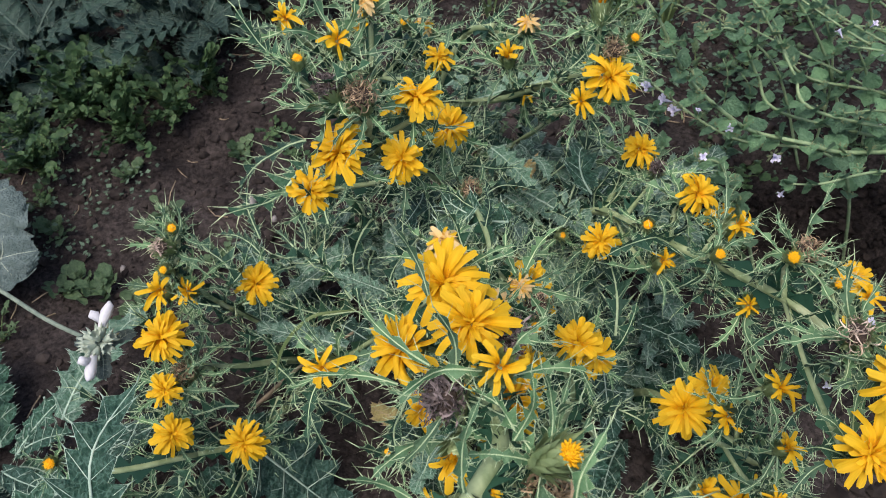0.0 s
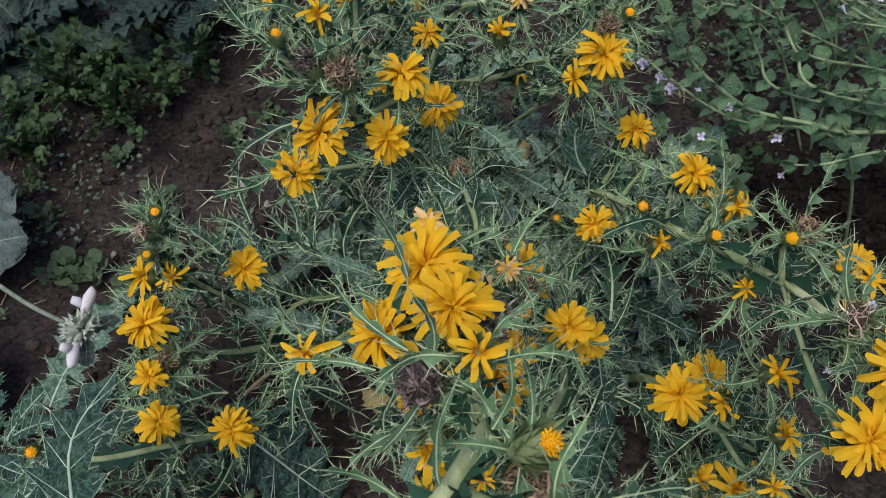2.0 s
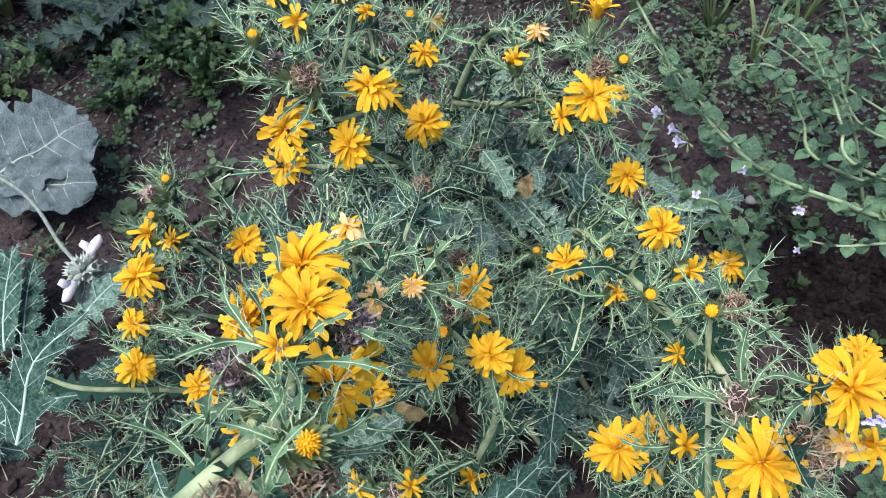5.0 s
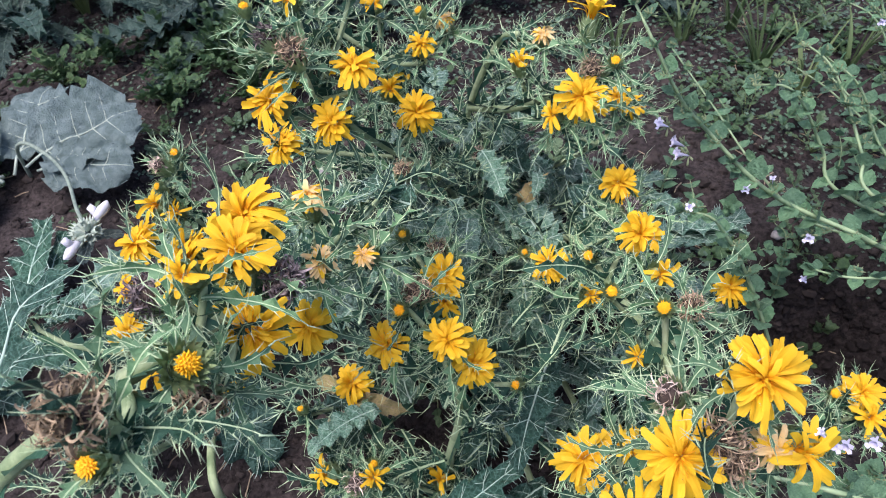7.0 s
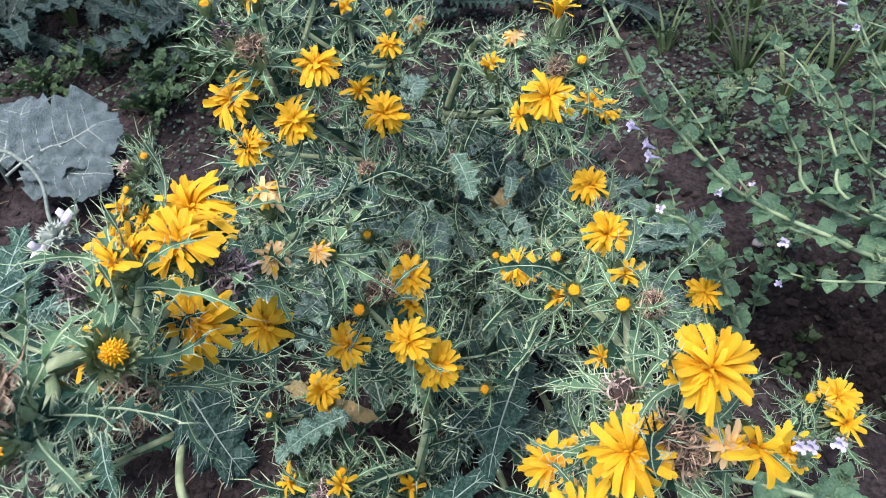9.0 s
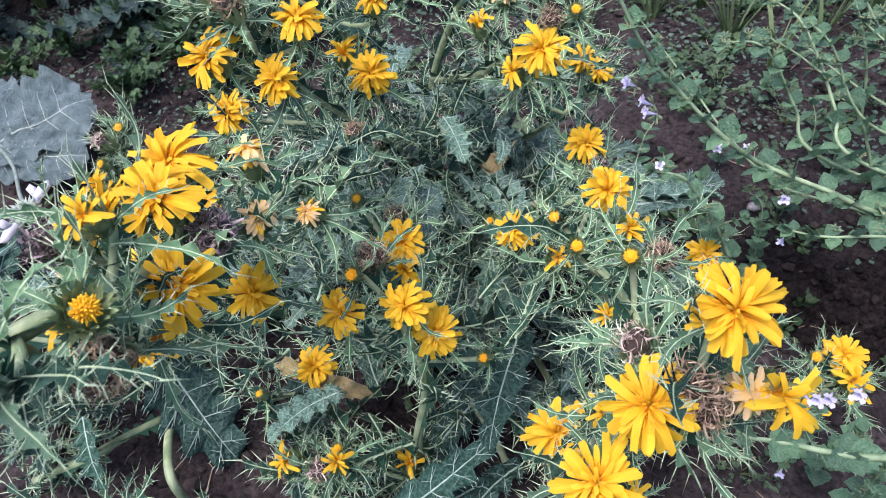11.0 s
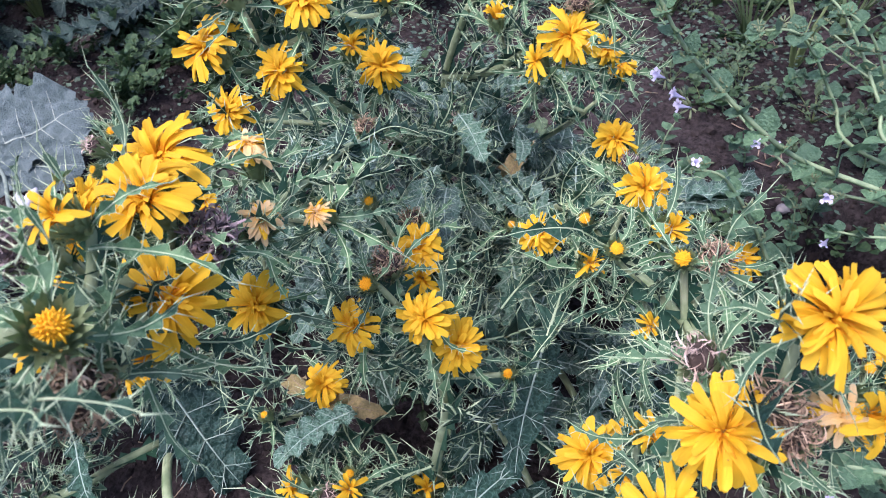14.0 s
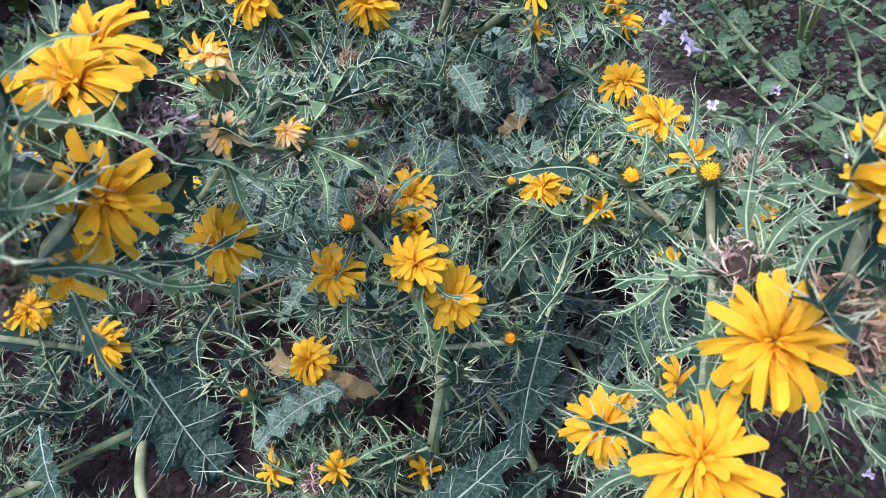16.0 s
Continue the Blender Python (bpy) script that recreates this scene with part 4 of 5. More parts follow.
# lower foliage
right.skirt(12, 0.065, 0.505, 0.03, 0.03, 0.12, 0.20, 0.06, 0.10, BROAD + LONG)
back.skirt(24, -0.08, 0.58, 0.09, 0.09, 0.02, 0.22, 0.07, 0.14)
behind.skirt(14, 0.06, 0.62, 0.10, 0.09, 0.01, 0.16, 0.07, 0.13)
right.skirt(18, 0.11, 0.47, 0.08, 0.09, 0.02, 0.20, 0.07, 0.13)
right.skirt(14, -0.04, 0.40, 0.07, 0.08, 0.02, 0.24, 0.07, 0.13)
low.skirt(16, 0.26, 0.215, 0.07, 0.03, 0.005, 0.04, 0.05, 0.09)
middle.skirt(14, 0.05, 0.355, 0.06, 0.05, 0.05, 0.20, 0.07, 0.13)
front.skirt(7, 0.0, 0.26, 0.05, 0.05, 0.01, 0.07, 0.07, 0.12)
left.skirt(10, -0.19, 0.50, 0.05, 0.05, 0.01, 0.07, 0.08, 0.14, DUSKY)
left.skirt(18, -0.21, 0.54, 0.05, 0.05, 0.01, 0.07, 0.07, 0.13)
left.skirt(16, -0.26, 0.35, 0.07, 0.07, 0.01, 0.11, 0.07, 0.13)
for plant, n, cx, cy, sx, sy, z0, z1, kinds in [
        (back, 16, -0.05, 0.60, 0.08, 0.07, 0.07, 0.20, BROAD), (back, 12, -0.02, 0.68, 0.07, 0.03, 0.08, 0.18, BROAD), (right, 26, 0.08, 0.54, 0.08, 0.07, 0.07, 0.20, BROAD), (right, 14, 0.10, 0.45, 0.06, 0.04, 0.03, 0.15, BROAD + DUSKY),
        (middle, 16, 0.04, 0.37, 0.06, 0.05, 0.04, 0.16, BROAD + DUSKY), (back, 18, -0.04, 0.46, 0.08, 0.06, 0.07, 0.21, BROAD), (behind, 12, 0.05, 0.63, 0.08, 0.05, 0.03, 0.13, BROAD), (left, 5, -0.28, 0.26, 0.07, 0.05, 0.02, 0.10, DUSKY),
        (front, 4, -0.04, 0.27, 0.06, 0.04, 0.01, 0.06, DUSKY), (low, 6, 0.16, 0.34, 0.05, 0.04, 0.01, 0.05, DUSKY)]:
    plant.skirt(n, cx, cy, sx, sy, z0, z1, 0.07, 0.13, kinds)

PALE_MIDRIB = "broad dark green leaf with a white midrib"
left.leaf(NOBLE, (-0.272, 0.140, 0.265), (0.012, 0.085, 0.040), 0.122, (0.1, -0.5, 1), PALE_MIDRIB)
left.leaf(NOBLE, (-0.46, 0.18, 0.11), (0.13, 0.05, 0.05), 0.14, (0, -0.5, 1), PALE_MIDRIB)
left.leaf(NOBLE, (-0.41, 0.14, 0.16), (0.08, 0.06, 0.04), 0.11, (0, -0.4, 1), PALE_MIDRIB)
left.leaf(BROAD, (-0.46, 0.33, 0.06), (0.06, 0.12, 0.05), 0.15, (0, -0.5, 1), PALE_MIDRIB)
arch.leaf(NOBLE, (-0.010, 0.275, 0.372), (0.012, 0.075, 0.010), 0.090, (-0.3, -0.4, 1), PALE_MIDRIB)
arch.leaf(NOBLE, (0.030, 0.345, 0.365), (-0.055, 0.045, 0.0), 0.075, (0, -0.4, 1), PALE_MIDRIB)
back.leaf(NOBLE, (-0.045, 0.47, 0.285), (-0.02, -0.075, 0.03), 0.085, (0, -0.4, 1), PALE_MIDRIB)
back.skirt(20, 0.0, 0.44, 0.05, 0.05, 0.18, 0.29, 0.045, 0.075, LONG + BROAD)
right.skirt(16, 0.07, 0.46, 0.035, 0.04, 0.12, 0.20, 0.05, 0.075, LONG + BROAD)
back.skirt(10, 0.01, 0.55, 0.04, 0.03, 0.20, 0.27, 0.05, 0.075, LONG + BROAD)
left.skirt(14, -0.30, 0.215, 0.04, 0.025, 0.02, 0.07, 0.035, 0.055, NARROW)
back.skirt(8, -0.06, 0.61, 0.04, 0.05, 0.18, 0.27, 0.06, 0.09, LONG + BROAD)
right.leaf(NOBLE, (0.135, 0.52, 0.20), (0.01, 0.09, 0.01), 0.10, (0, -0.5, 1), PALE_MIDRIB)
right.leaf(NOBLE, (0.10, 0.50, 0.18), (-0.09, 0.0, 0.01), 0.09, (0, -0.5, 1), PALE_MIDRIB)
right.leaf(NOBLE, (0.14, 0.53, 0.17), (0.06, 0.05, 0.02), 0.08, (0, -0.5, 1), PALE_MIDRIB)
behind.leaf(NOBLE, (0.05, 0.60, 0.17), (-0.03, 0.08, 0.03), 0.09, (0, -0.5, 1), PALE_MIDRIB)
front.leaf(QUILT, (-0.262, 0.290, 0.088), (0.125, -0.042, -0.072), 0.165, (0.25, -0.25, 1), PALE_MIDRIB)

# dead leaves on the ground under the thistles
for x, y, z, dx, dy, long in [(-0.048, 0.300, 0.098, 0.09, 0.005, 0.055), (-0.075, 0.312, 0.085, -0.05, 0.02, 0.05), (0.058, 0.552, 0.176, 0.014, 0.004, 0.046)]:
    dead = new("dead_leaf", spiny_leaf(60 + int(long * 100), 5, 0.26, 0.8, 0.05, -0.45, 0.006, 0.9, 0.5).mesh("dead_leaf", [DEADLEAF, STRAW]))
    tagged(dead, "curled yellow-brown dead leaf caught among thistle stems", "leaf", "dead leaves under the thistles")
    dead.matrix_basis = Matrix.Translation((x, y, z)) @ turned((dx, dy, 0.04 if y > 0.5 else 0.0), (0, -0.6, 1)) @ Matrix.Diagonal((long, long, long, 1))

# ---- mint along the edge of the bed ----


def mint_leaf(seed, wide=0.72):
    """An egg-shaped leaf one unit long with shallow teeth, a sunken midrib and raised quarters between the veins."""
    s = Shape()
    r = random.Random(seed)
    rows, cols = 9, 6
    for i in range(rows + 1):
        t = i / rows
        w = wide * math.sin(math.pi * min(1, (0.06 + t * 0.94)) ** 0.72) ** 0.85 * 0.62
        if i == rows:
            w = 0.02
        for k in range(cols + 1):
            u = k / cols * 2 - 1
            rim = 1 + (0.07 if i % 2 else -0.05) * (abs(u) == 1)
            z = 0.16 * abs(u) * w + 0.02 * math.sin(t * 19 - abs(u) * 4) * (0 < abs(u) < 1) - 0.30 * t * t * (0.4 + 0.4 * (seed % 3)) * 0.5
            s.v.append((u * w * rim, 0.12 + t * 0.88 - 0.06 * abs(u) * (1 - t), z + r.uniform(-0.006, 0.006)))
    for i in range(rows):
        for k in range(cols):
            a = i * (cols + 1) + k
            s.f.append((a, a + 1, a + cols + 2, a + cols + 1))
            s.m.append(0)
    s.tube([(0, 0, 0), (0, 0.07, -0.005), (0, 0.15, 0.0)], [0.022, 0.02, 0.012], 5, 1)
    return s.mesh("leaf", [MINT, MINTSTEM])


MINT_LEAVES = [mint_leaf(i, 0.66 + 0.08 * (i % 3)) for i in range(5)]


def calyx_cluster():
    s = Shape()
    r = random.Random(2)
    for i in range(7):
        a = i * 0.9
        d = Vector((math.cos(a) * 0.8, math.sin(a) * 0.8, r.uniform(0.1, 0.9))).normalized()
        s.tube([d * 0.001, d * 0.003, d * 0.005, d * 0.0065], [0.0003, 0.0006, 0.0008, 0.0007], 5)
        for k in range(3):
            o = d.orthogonal().normalized()
            o.rotate(Matrix.Rotation(k * 2.1, 3, d))
            s.spike(d * 0.0063 + o * 0.0005, d * 0.0078 + o * 0.0009, 0.0003)
    return s.mesh("calyx_whorl", [CALYX])


def lip_flower():
    """A two-lipped tubular flower, in metres."""
    s = Shape()
    s.tube([(0, 0, 0), (0, 0, 0.004), (0, 0, 0.008), (0, 0, 0.0105)], [0.0006, 0.0009, 0.0016, 0.0024], 7, close=False)
    for a, long in ((0.0, 0.0032), (1.1, 0.0028), (-1.1, 0.0028), (3.14, 0.0025)):
        d = Vector((math.sin(a), -math.cos(a), 0))
        o = Vector((math.cos(a), math.sin(a), 0))
        c = d * 0.0022 + UP * 0.0102
        s.add([c - o * 0.0014, c + o * 0.0014, c + d * long * 0.6 + o * 0.0018 + UP * 0.001, c + d * long + UP * 0.0004, c + d * long * 0.6 - o * 0.0018 + UP * 0.001], [(0, 1, 2, 3, 4)])
    return s.mesh("flower", [LILAC])


CALYCES, LIPFLOWER = calyx_cluster(), lip_flower()


def mint(points, thick=0.0022, leaf=0.026, gap=0.034, flowers=0.0, label="mint stem with paired green leaves leaning over the soil"):
    points = [(points[0][0], points[0][1], ground_height(points[0][0], points[0][1]) - 0.01), *points[1:]]
    path = smooth_path(points, 8)
    foot = path[0].copy()
    thing = tagged(new("mint"), label, "mint", "mint stems beside the thistles")
    thing.location = foot
    s = Shape()
    n = len(path)
    s.tube([p - foot for p in path], [thick * (1 - 0.62 * i / (n - 1)) for i in range(n)], 5)
    part("stem", s.mesh("stem", [MINTSTEM]), thing)
    run, pair, done = 0.0, 0, 0.0
    total = sum((path[i] - path[i - 1]).length for i in range(1, n))
    for i in range(1, n):
        d = path[i] - path[i - 1]
        run, done = run + d.length, done + d.length
        share = done / total
        if run < gap * (1.15 - 0.5 * share) and i < n - 1:
            continue
        run, pair = 0.0, pair + 1
        if total > 0.2 and share < 0.28:
            continue
        d.normalize()
        size = leaf * (1.1 - 0.55 * share) * rnd.uniform(0.8, 1.2)
        side = d.orthogonal().normalized()
        side.rotate(Matrix.Rotation(pair * 1.57 + 0.5 + rnd.uniform(-0.3, 0.3), 3, d))
        for sign in (-1, 1):
            along = side * sign + d * 0.55 + UP * rnd.uniform(-0.1, 0.3)
            m = Matrix.Translation(path[i] - foot) @ turned(along, UP + d * 0.5) @ Matrix.Diagonal((size, size, size, 1))
            part("leaf", rnd.choice(MINT_LEAVES), thing, m)
            if rnd.random() < 0.72:
                along = side * sign * 0.5 + d + UP * 0.2 + Vector((rnd.uniform(-0.6, 0.6), rnd.uniform(-0.6, 0.6), 0))
                m = Matrix.Translation(path[i] - foot) @ turned(along) @ Matrix.Diagonal((size * 0.5, size * 0.5, size * 0.5, 1))
                part("leaf", rnd.choice(MINT_LEAVES), thing, m)
            if total > 0.12 and rnd.random() < 0.36 and share > 0.25:
                part("calyx_whorl", CALYCES, thing, Matrix.Translation(path[i] - foot + side * sign * 0.006 + UP * 0.001) @ Matrix.Rotation(rnd.uniform(0, 6), 4, "Z"))
                if rnd.random() < flowers * 0.6:
                    out = (side * sign + UP * 0.6 + d * rnd.uniform(-0.5, 0.8) + Vector((0, -0.4, 0))).normalized()
                    m = Matrix.Translation(path[i] - foot + out * 0.009) @ turned(out.orthogonal(), out)
                    part("flower", LIPFLOWER, thing, m, "pale lilac two-lipped flower")
    for k in range(4):
        along = (path[-1] - path[-2]).normalized() + Vector((rnd.uniform(-1, 1), rnd.uniform(-1, 1), rnd.uniform(-0.2, 0.8))) * 0.8
        size = leaf * rnd.uniform(0.3, 0.5)
        part("leaf", rnd.choice(MINT_LEAVES), thing, Matrix.Translation(path[-1] - foot) @ turned(along) @ Matrix.Diagonal((size, size, size, 1)))
    return thing


rnd = random.Random(31)
tall = mint([(0.82, 0.72, -0.02), (0.62, 0.65, 0.11), (0.446, 0.603, 0.169), (0.392, 0.590, 0.197), (0.325, 0.592, 0.217), (0.280, 0.575, 0.258), (0.237, 0.575, 0.298), (0.203, 0.553, 0.349), (0.174, 0.550, 0.400), (0.150, 0.57, 0.425)], 0.0034, 0.030, 0.032, 0.06)
for at, way in [((0.209, 0.549, 0.291), (-0.7, -0.4, 0.3)), ((0.203, 0.570, 0.288), (-0.8, -0.2, 0.4)), ((0.186, 0.578, 0.300), (-0.6, -0.5, 0.5)), ((0.352, 0.575, 0.190), (-0.2, -0.8, 0.3))]:
    way = Vector(way).normalized()
    m = Matrix.Translation(Vector(at) - way * 0.014 - tall.location) @ turned(way.orthogonal(), way)
    part("flower", LIPFLOWER, tall, m @ Matrix.Diagonal((1.3, 1.3, 1.3, 1)), "pale lilac two-lipped flower")
    part("calyx_whorl", CALYCES, tall, m @ Matrix.Diagonal((1.5, 1.5, 1.5, 1)))
mint([(0.60, 0.66, -0.02), (0.50, 0.665, 0.08), (0.37, 0.72, 0.085), (0.30, 0.81, 0.085), (0.241, 0.892, 0.10), (0.16, 1.0, 0.12)], 0.0026, 0.029, 0.032, 0.2)
mint([(0.80, 0.68, -0.02), (0.56, 0.645, 0.13), (0.385, 0.658, 0.185), (0.354, 0.685, 0.218), (0.321, 0.683, 0.271), (0.297, 0.676, 0.296), (0.268, 0.672, 0.296)], 0.0027, 0.030, 0.025, 0.10)
mint([(0.82, 0.66, -0.02), (0.60, 0.635, 0.14), (0.414, 0.638, 0.203), (0.388, 0.670, 0.232), (0.364, 0.703, 0.265), (0.335, 0.725, 0.298), (0.305, 0.75, 0.305)], 0.0027, 0.030, 0.025, 0.12)
mint([(0.78, 0.74, -0.02), (0.58, 0.735, 0.13), (0.439, 0.740, 0.175), (0.379, 0.761, 0.252), (0.335, 0.765, 0.282)], 0.0026, 0.030, 0.024, 0.12)
mint([(0.60, 0.80, -0.02), (0.50, 0.81, 0.15), (0.394, 0.855, 0.285), (0.385, 0.88, 0.32)], 0.0026, 0.029, 0.028, 0.41)
mint([(0.38, 0.535, -0.02), (0.335, 0.53, 0.10), (0.297, 0.526, 0.181), (0.270, 0.515, 0.232), (0.252, 0.510, 0.256), (0.228, 0.505, 0.262)], 0.0025, 0.026, 0.026, 0.1)
mint([(0.84, 0.64, -0.02), (0.62, 0.585, 0.15), (0.46, 0.55, 0.19), (0.391, 0.533, 0.192), (0.36, 0.54, 0.185)], 0.0026, 0.028, 0.024, 0.1)
mint([(0.44, 0.40, -0.02), (0.42, 0.37, 0.07), (0.415, 0.345, 0.15), (0.405, 0.325, 0.205)], 0.0026, 0.026, 0.028, 0.27)
mint([(0.46, 0.36, -0.02), (0.44, 0.33, 0.10), (0.43, 0.315, 0.18)], 0.0024, 0.026, 0.028, 0.18)
shoot = mint([(0.53, 0.31, -0.02), (0.51, 0.295, 0.12), (0.455, 0.284, 0.254), (0.382, 0.272, 0.257), (0.342, 0.270, 0.256), (0.318, 0.268, 0.254)], 0.0036, 0.011, 0.05, 0.0, "stout pale mint shoot with large rounded toothed leaves")
for at, size, dirs in [((0.382, 0.272, 0.257), 0.018, [(0.9, 0.25, 0.2), (-0.15, 1.0, 0.5), (0.45, -0.8, 0.1), (-0.8, -0.6, 0.0), (-0.7, 0.7, 0.1), (0.1, -0.2, 0.8)]), ((0.342, 0.270, 0.256), 0.014, [(-0.3, -0.9, 0.0), (0.6, 0.7, 0.3), (-0.6, 0.7, 0.2), (0.8, -0.7, 0.1), (0.0, 0.2, 0.9)])]:
    for k, d in enumerate(dirs):
        q = size * (1.15, 0.85, 0.75, 0.95, 0.7, 0.5)[k]
        part("leaf", MINT_LEAVES[k % 5], shoot, Matrix.Translation(Vector(at) - shoot.location) @ turned(d, (0.1, -0.5, 1)) @ Matrix.Diagonal((q * 1.15, q, q, 1)))
for at in [(0.363, 0.296, 0.286), (0.357, 0.295, 0.284), (0.378, 0.300, 0.292)]:
    way = Vector((-0.25, -0.55, 0.25)).normalized()
    m = Matrix.Translation(Vector(at) - shoot.location) @ turned(way.orthogonal(), way) @ Matrix.Diagonal((1.15, 1.15, 1.15, 1))
    part("flower", LIPFLOWER, shoot, m, "pale lilac two-lipped flower")
    part("calyx_whorl", CALYCES, shoot, m)
mint([(0.40, 0.39, -0.02), (0.39, 0.36, 0.12), (0.377, 0.336, 0.222)], 0.0018, 0.014, 0.03, 1.0)
for x, y, dx, dy, h in [(0.62, 0.80, -0.20, 0.06, 0.20), (0.58, 0.88, -0.18, 0.08, 0.24), (0.68, 0.78, -0.20, 0.04, 0.20), (0.66, 0.92, -0.20, 0.05, 0.24), (0.72, 0.84, -0.22, 0.06, 0.22), (0.78, 0.76, -0.24, 0.04, 0.2), (0.50, 0.98, -0.14, 0.08, 0.2), (0.64, 1.02, -0.18, 0.04, 0.2), (0.76, 0.96, -0.2, 0.06, 0.22), (0.55, 0.80, -0.12, 0.08, 0.22)]:
    mint([(x, y, -0.05), (x + dx * 0.2, y + dy * 0.2, h * 0.5), (x + dx * 0.55, y + dy * 0.6, h * 0.92), (x + dx, y + dy, h)], 0.0023, 0.024, 0.028, 0.05)
for points in [[(0.86, 0.68, -0.05), (0.66, 0.65, 0.14), (0.50, 0.63, 0.205), (0.43, 0.615, 0.22)], [(0.84, 0.72, -0.05), (0.66, 0.69, 0.16), (0.52, 0.69, 0.235), (0.45, 0.70, 0.25)]]:
    mint(points, 0.0025, 0.026, 0.024, 0.08)
for points in [[(0.84, 0.76, -0.05), (0.64, 0.74, 0.15), (0.50, 0.78, 0.22), (0.43, 0.86, 0.24)], [(0.70, 0.74, -0.05), (0.62, 0.79, 0.16), (0.54, 0.86, 0.22), (0.47, 0.95, 0.23)], [(0.74, 0.78, -0.05), (0.56, 0.77, 0.12), (0.42, 0.83, 0.17), (0.36, 0.92, 0.17)], [(0.74, 0.80, -0.05), (0.66, 0.86, 0.16), (0.60, 0.95, 0.20), (0.54, 1.05, 0.20)], [(0.80, 0.72, -0.05), (0.60, 0.70, 0.17), (0.47, 0.74, 0.24), (0.41, 0.80, 0.26)], [(0.54, 0.80, -0.05), (0.46, 0.85, 0.10), (0.39, 0.92, 0.13), (0.33, 1.00, 0.12)], [(0.86, 0.70, -0.05), (0.68, 0.69, 0.14), (0.55, 0.72, 0.20), (0.49, 0.77, 0.21)]]:
    mint(points, 0.0024, 0.025, 0.026, 0.1)
for x, y in [(0.22, 0.20), (0.28, 0.27), (0.31, 0.24), (0.34, 0.21), (0.27, 0.20)]:
    mint([(x, y, -0.01), (x - 0.01, y - 0.01, 0.035), (x - 0.02, y - 0.03, 0.06)], 0.0016, 0.025, 0.018, 0.1, "young low mint shoot with rounded leaves on soil")
for x, y in [(0.30, 0.68), (0.33, 0.86), (0.25, 0.74), (0.22, 0.66), (0.41, 0.78), (0.27, 0.97), (0.34, 1.04), (0.20, 0.84), (0.29, 0.60), (0.42, 0.92), (0.36, 0.70), (0.24, 0.58), (0.31, 0.78), (0.47, 0.86)]:
    x, y = x + rnd.uniform(-0.02, 0.02), y + rnd.uniform(-0.02, 0.02)
    a = rnd.uniform(0, 6.28)
    mint([(x, y, -0.01), (x + 0.015 * math.cos(a), y + 0.015 * math.sin(a), 0.03), (x + 0.04 * math.cos(a), y + 0.04 * math.sin(a), 0.05)], 0.0014, 0.023, 0.018, 0.0, "young low mint shoot with rounded leaves on soil")

# ---- woolly plant with grey leaves and white flowers ----


def woolly_leaf(seed, wide, wave):
    """A broad, quilted, felted leaf one unit long with a ragged edge."""
    s = Shape()
    r = random.Random(seed)
    rows, cols = 26, 18
    for i in range(rows + 1):
        t = i / rows
        w = wide * min(1, (0.06 + t) / 0.30) ** 0.55 * (1 - 0.45 * max(0, (t - 0.82) / 0.18) ** 2)
        for k in range(cols + 1):
            u = k / cols * 2 - 1
            rim = 1 + (0.20 * noise.noise(Vector((t * 10, u * 3, seed)))) * abs(u) ** 3
            vein = math.sin(t * 26 - abs(u) * 9)
            z = 0.10 * abs(u) * w + 0.018 * vein * (0.2 + abs(u)) + wave * noise.noise(Vector((t * 3, u * 2, seed + 5))) - 0.18 * t * t
            s.v.append((u * w * rim / 2, t - 0.05 * abs(u) + 0.09 * t ** 8 * noise.noise(Vector((u * 5, 3.1, seed))), z + 0.012 * noise.noise(Vector((t * 16, u * 9, seed)))))
    for i in range(rows):
        for k in range(cols):
            a = i * (cols + 1) + k
            s.f.append((a, a + 1, a + cols + 2, a + cols + 1))
            s.m.append(0)
    on = lambda i, k: Vector(s.v[i * (cols + 1) + k]) + Vector((0, 0, 0.002))
    rib = [on(i, cols // 2) for i in range(0, rows + 1, 2)]
    veins = [[on(2 + 4 * k + d, cols // 2 + sign * 2 * d) for d in range(4)] for k in range(5) for sign in (-1, 1)]
    s.tube([(0, -0.18, -0.04), *rib], [0.016] + [0.013 - 0.0008 * i for i in range(len(rib))], 6, 1)
    for vein in veins:
        s.tube(vein, [0.005, 0.004, 0.003, 0.0015], 5, 1)
    return s.mesh("leaf", [WOOLLY, SAGE])


sage = tagged(new("woolly_sage"), "grey woolly-leaved plant with a stalk of white flowers", "plant")
sage.location = (-0.80, 0.55, 0.0)
foot = Vector(sage.location)
for seed, at, along, long, wide in [(1, (-0.755, 0.56, 0.05), (0.095, 0.13, 0.035), 0.165, 0.92), (6, (-0.74, 0.55, 0.035), (0.15, 0.03, 0.03), 0.15, 0.58), (2, (-0.82, 0.56, 0.03), (-0.06, 0.16, 0.05), 0.17, 0.66), (3, (-0.85, 0.52, 0.03), (-0.2, 0.06, 0.03), 0.22, 0.6), (4, (-0.83, 0.49, 0.03), (-0.06, -0.2, 0.03), 0.20, 0.6)]:
    m = Matrix.Translation(Vector(at) - foot) @ turned(along, (0.1, -0.45, 1)) @ Matrix.Diagonal((long, long, long, 1))
    part("leaf", woolly_leaf(seed, wide, 0.08), sage, m)
stalk_path = smooth_path([(-0.80, 0.55, 0.0), (-0.76, 0.535, 0.08), (-0.69, 0.515, 0.125), (-0.609, 0.488, 0.138), (-0.53, 0.445, 0.158), (-0.42, 0.37, 0.205), (-0.331, 0.316, 0.245)], 6)
stalk = Shape()
stalk.tube([p - foot for p in stalk_path], [0.0032 - 0.0012 * i / (len(stalk_path) - 1) for i in range(len(stalk_path))], 7)
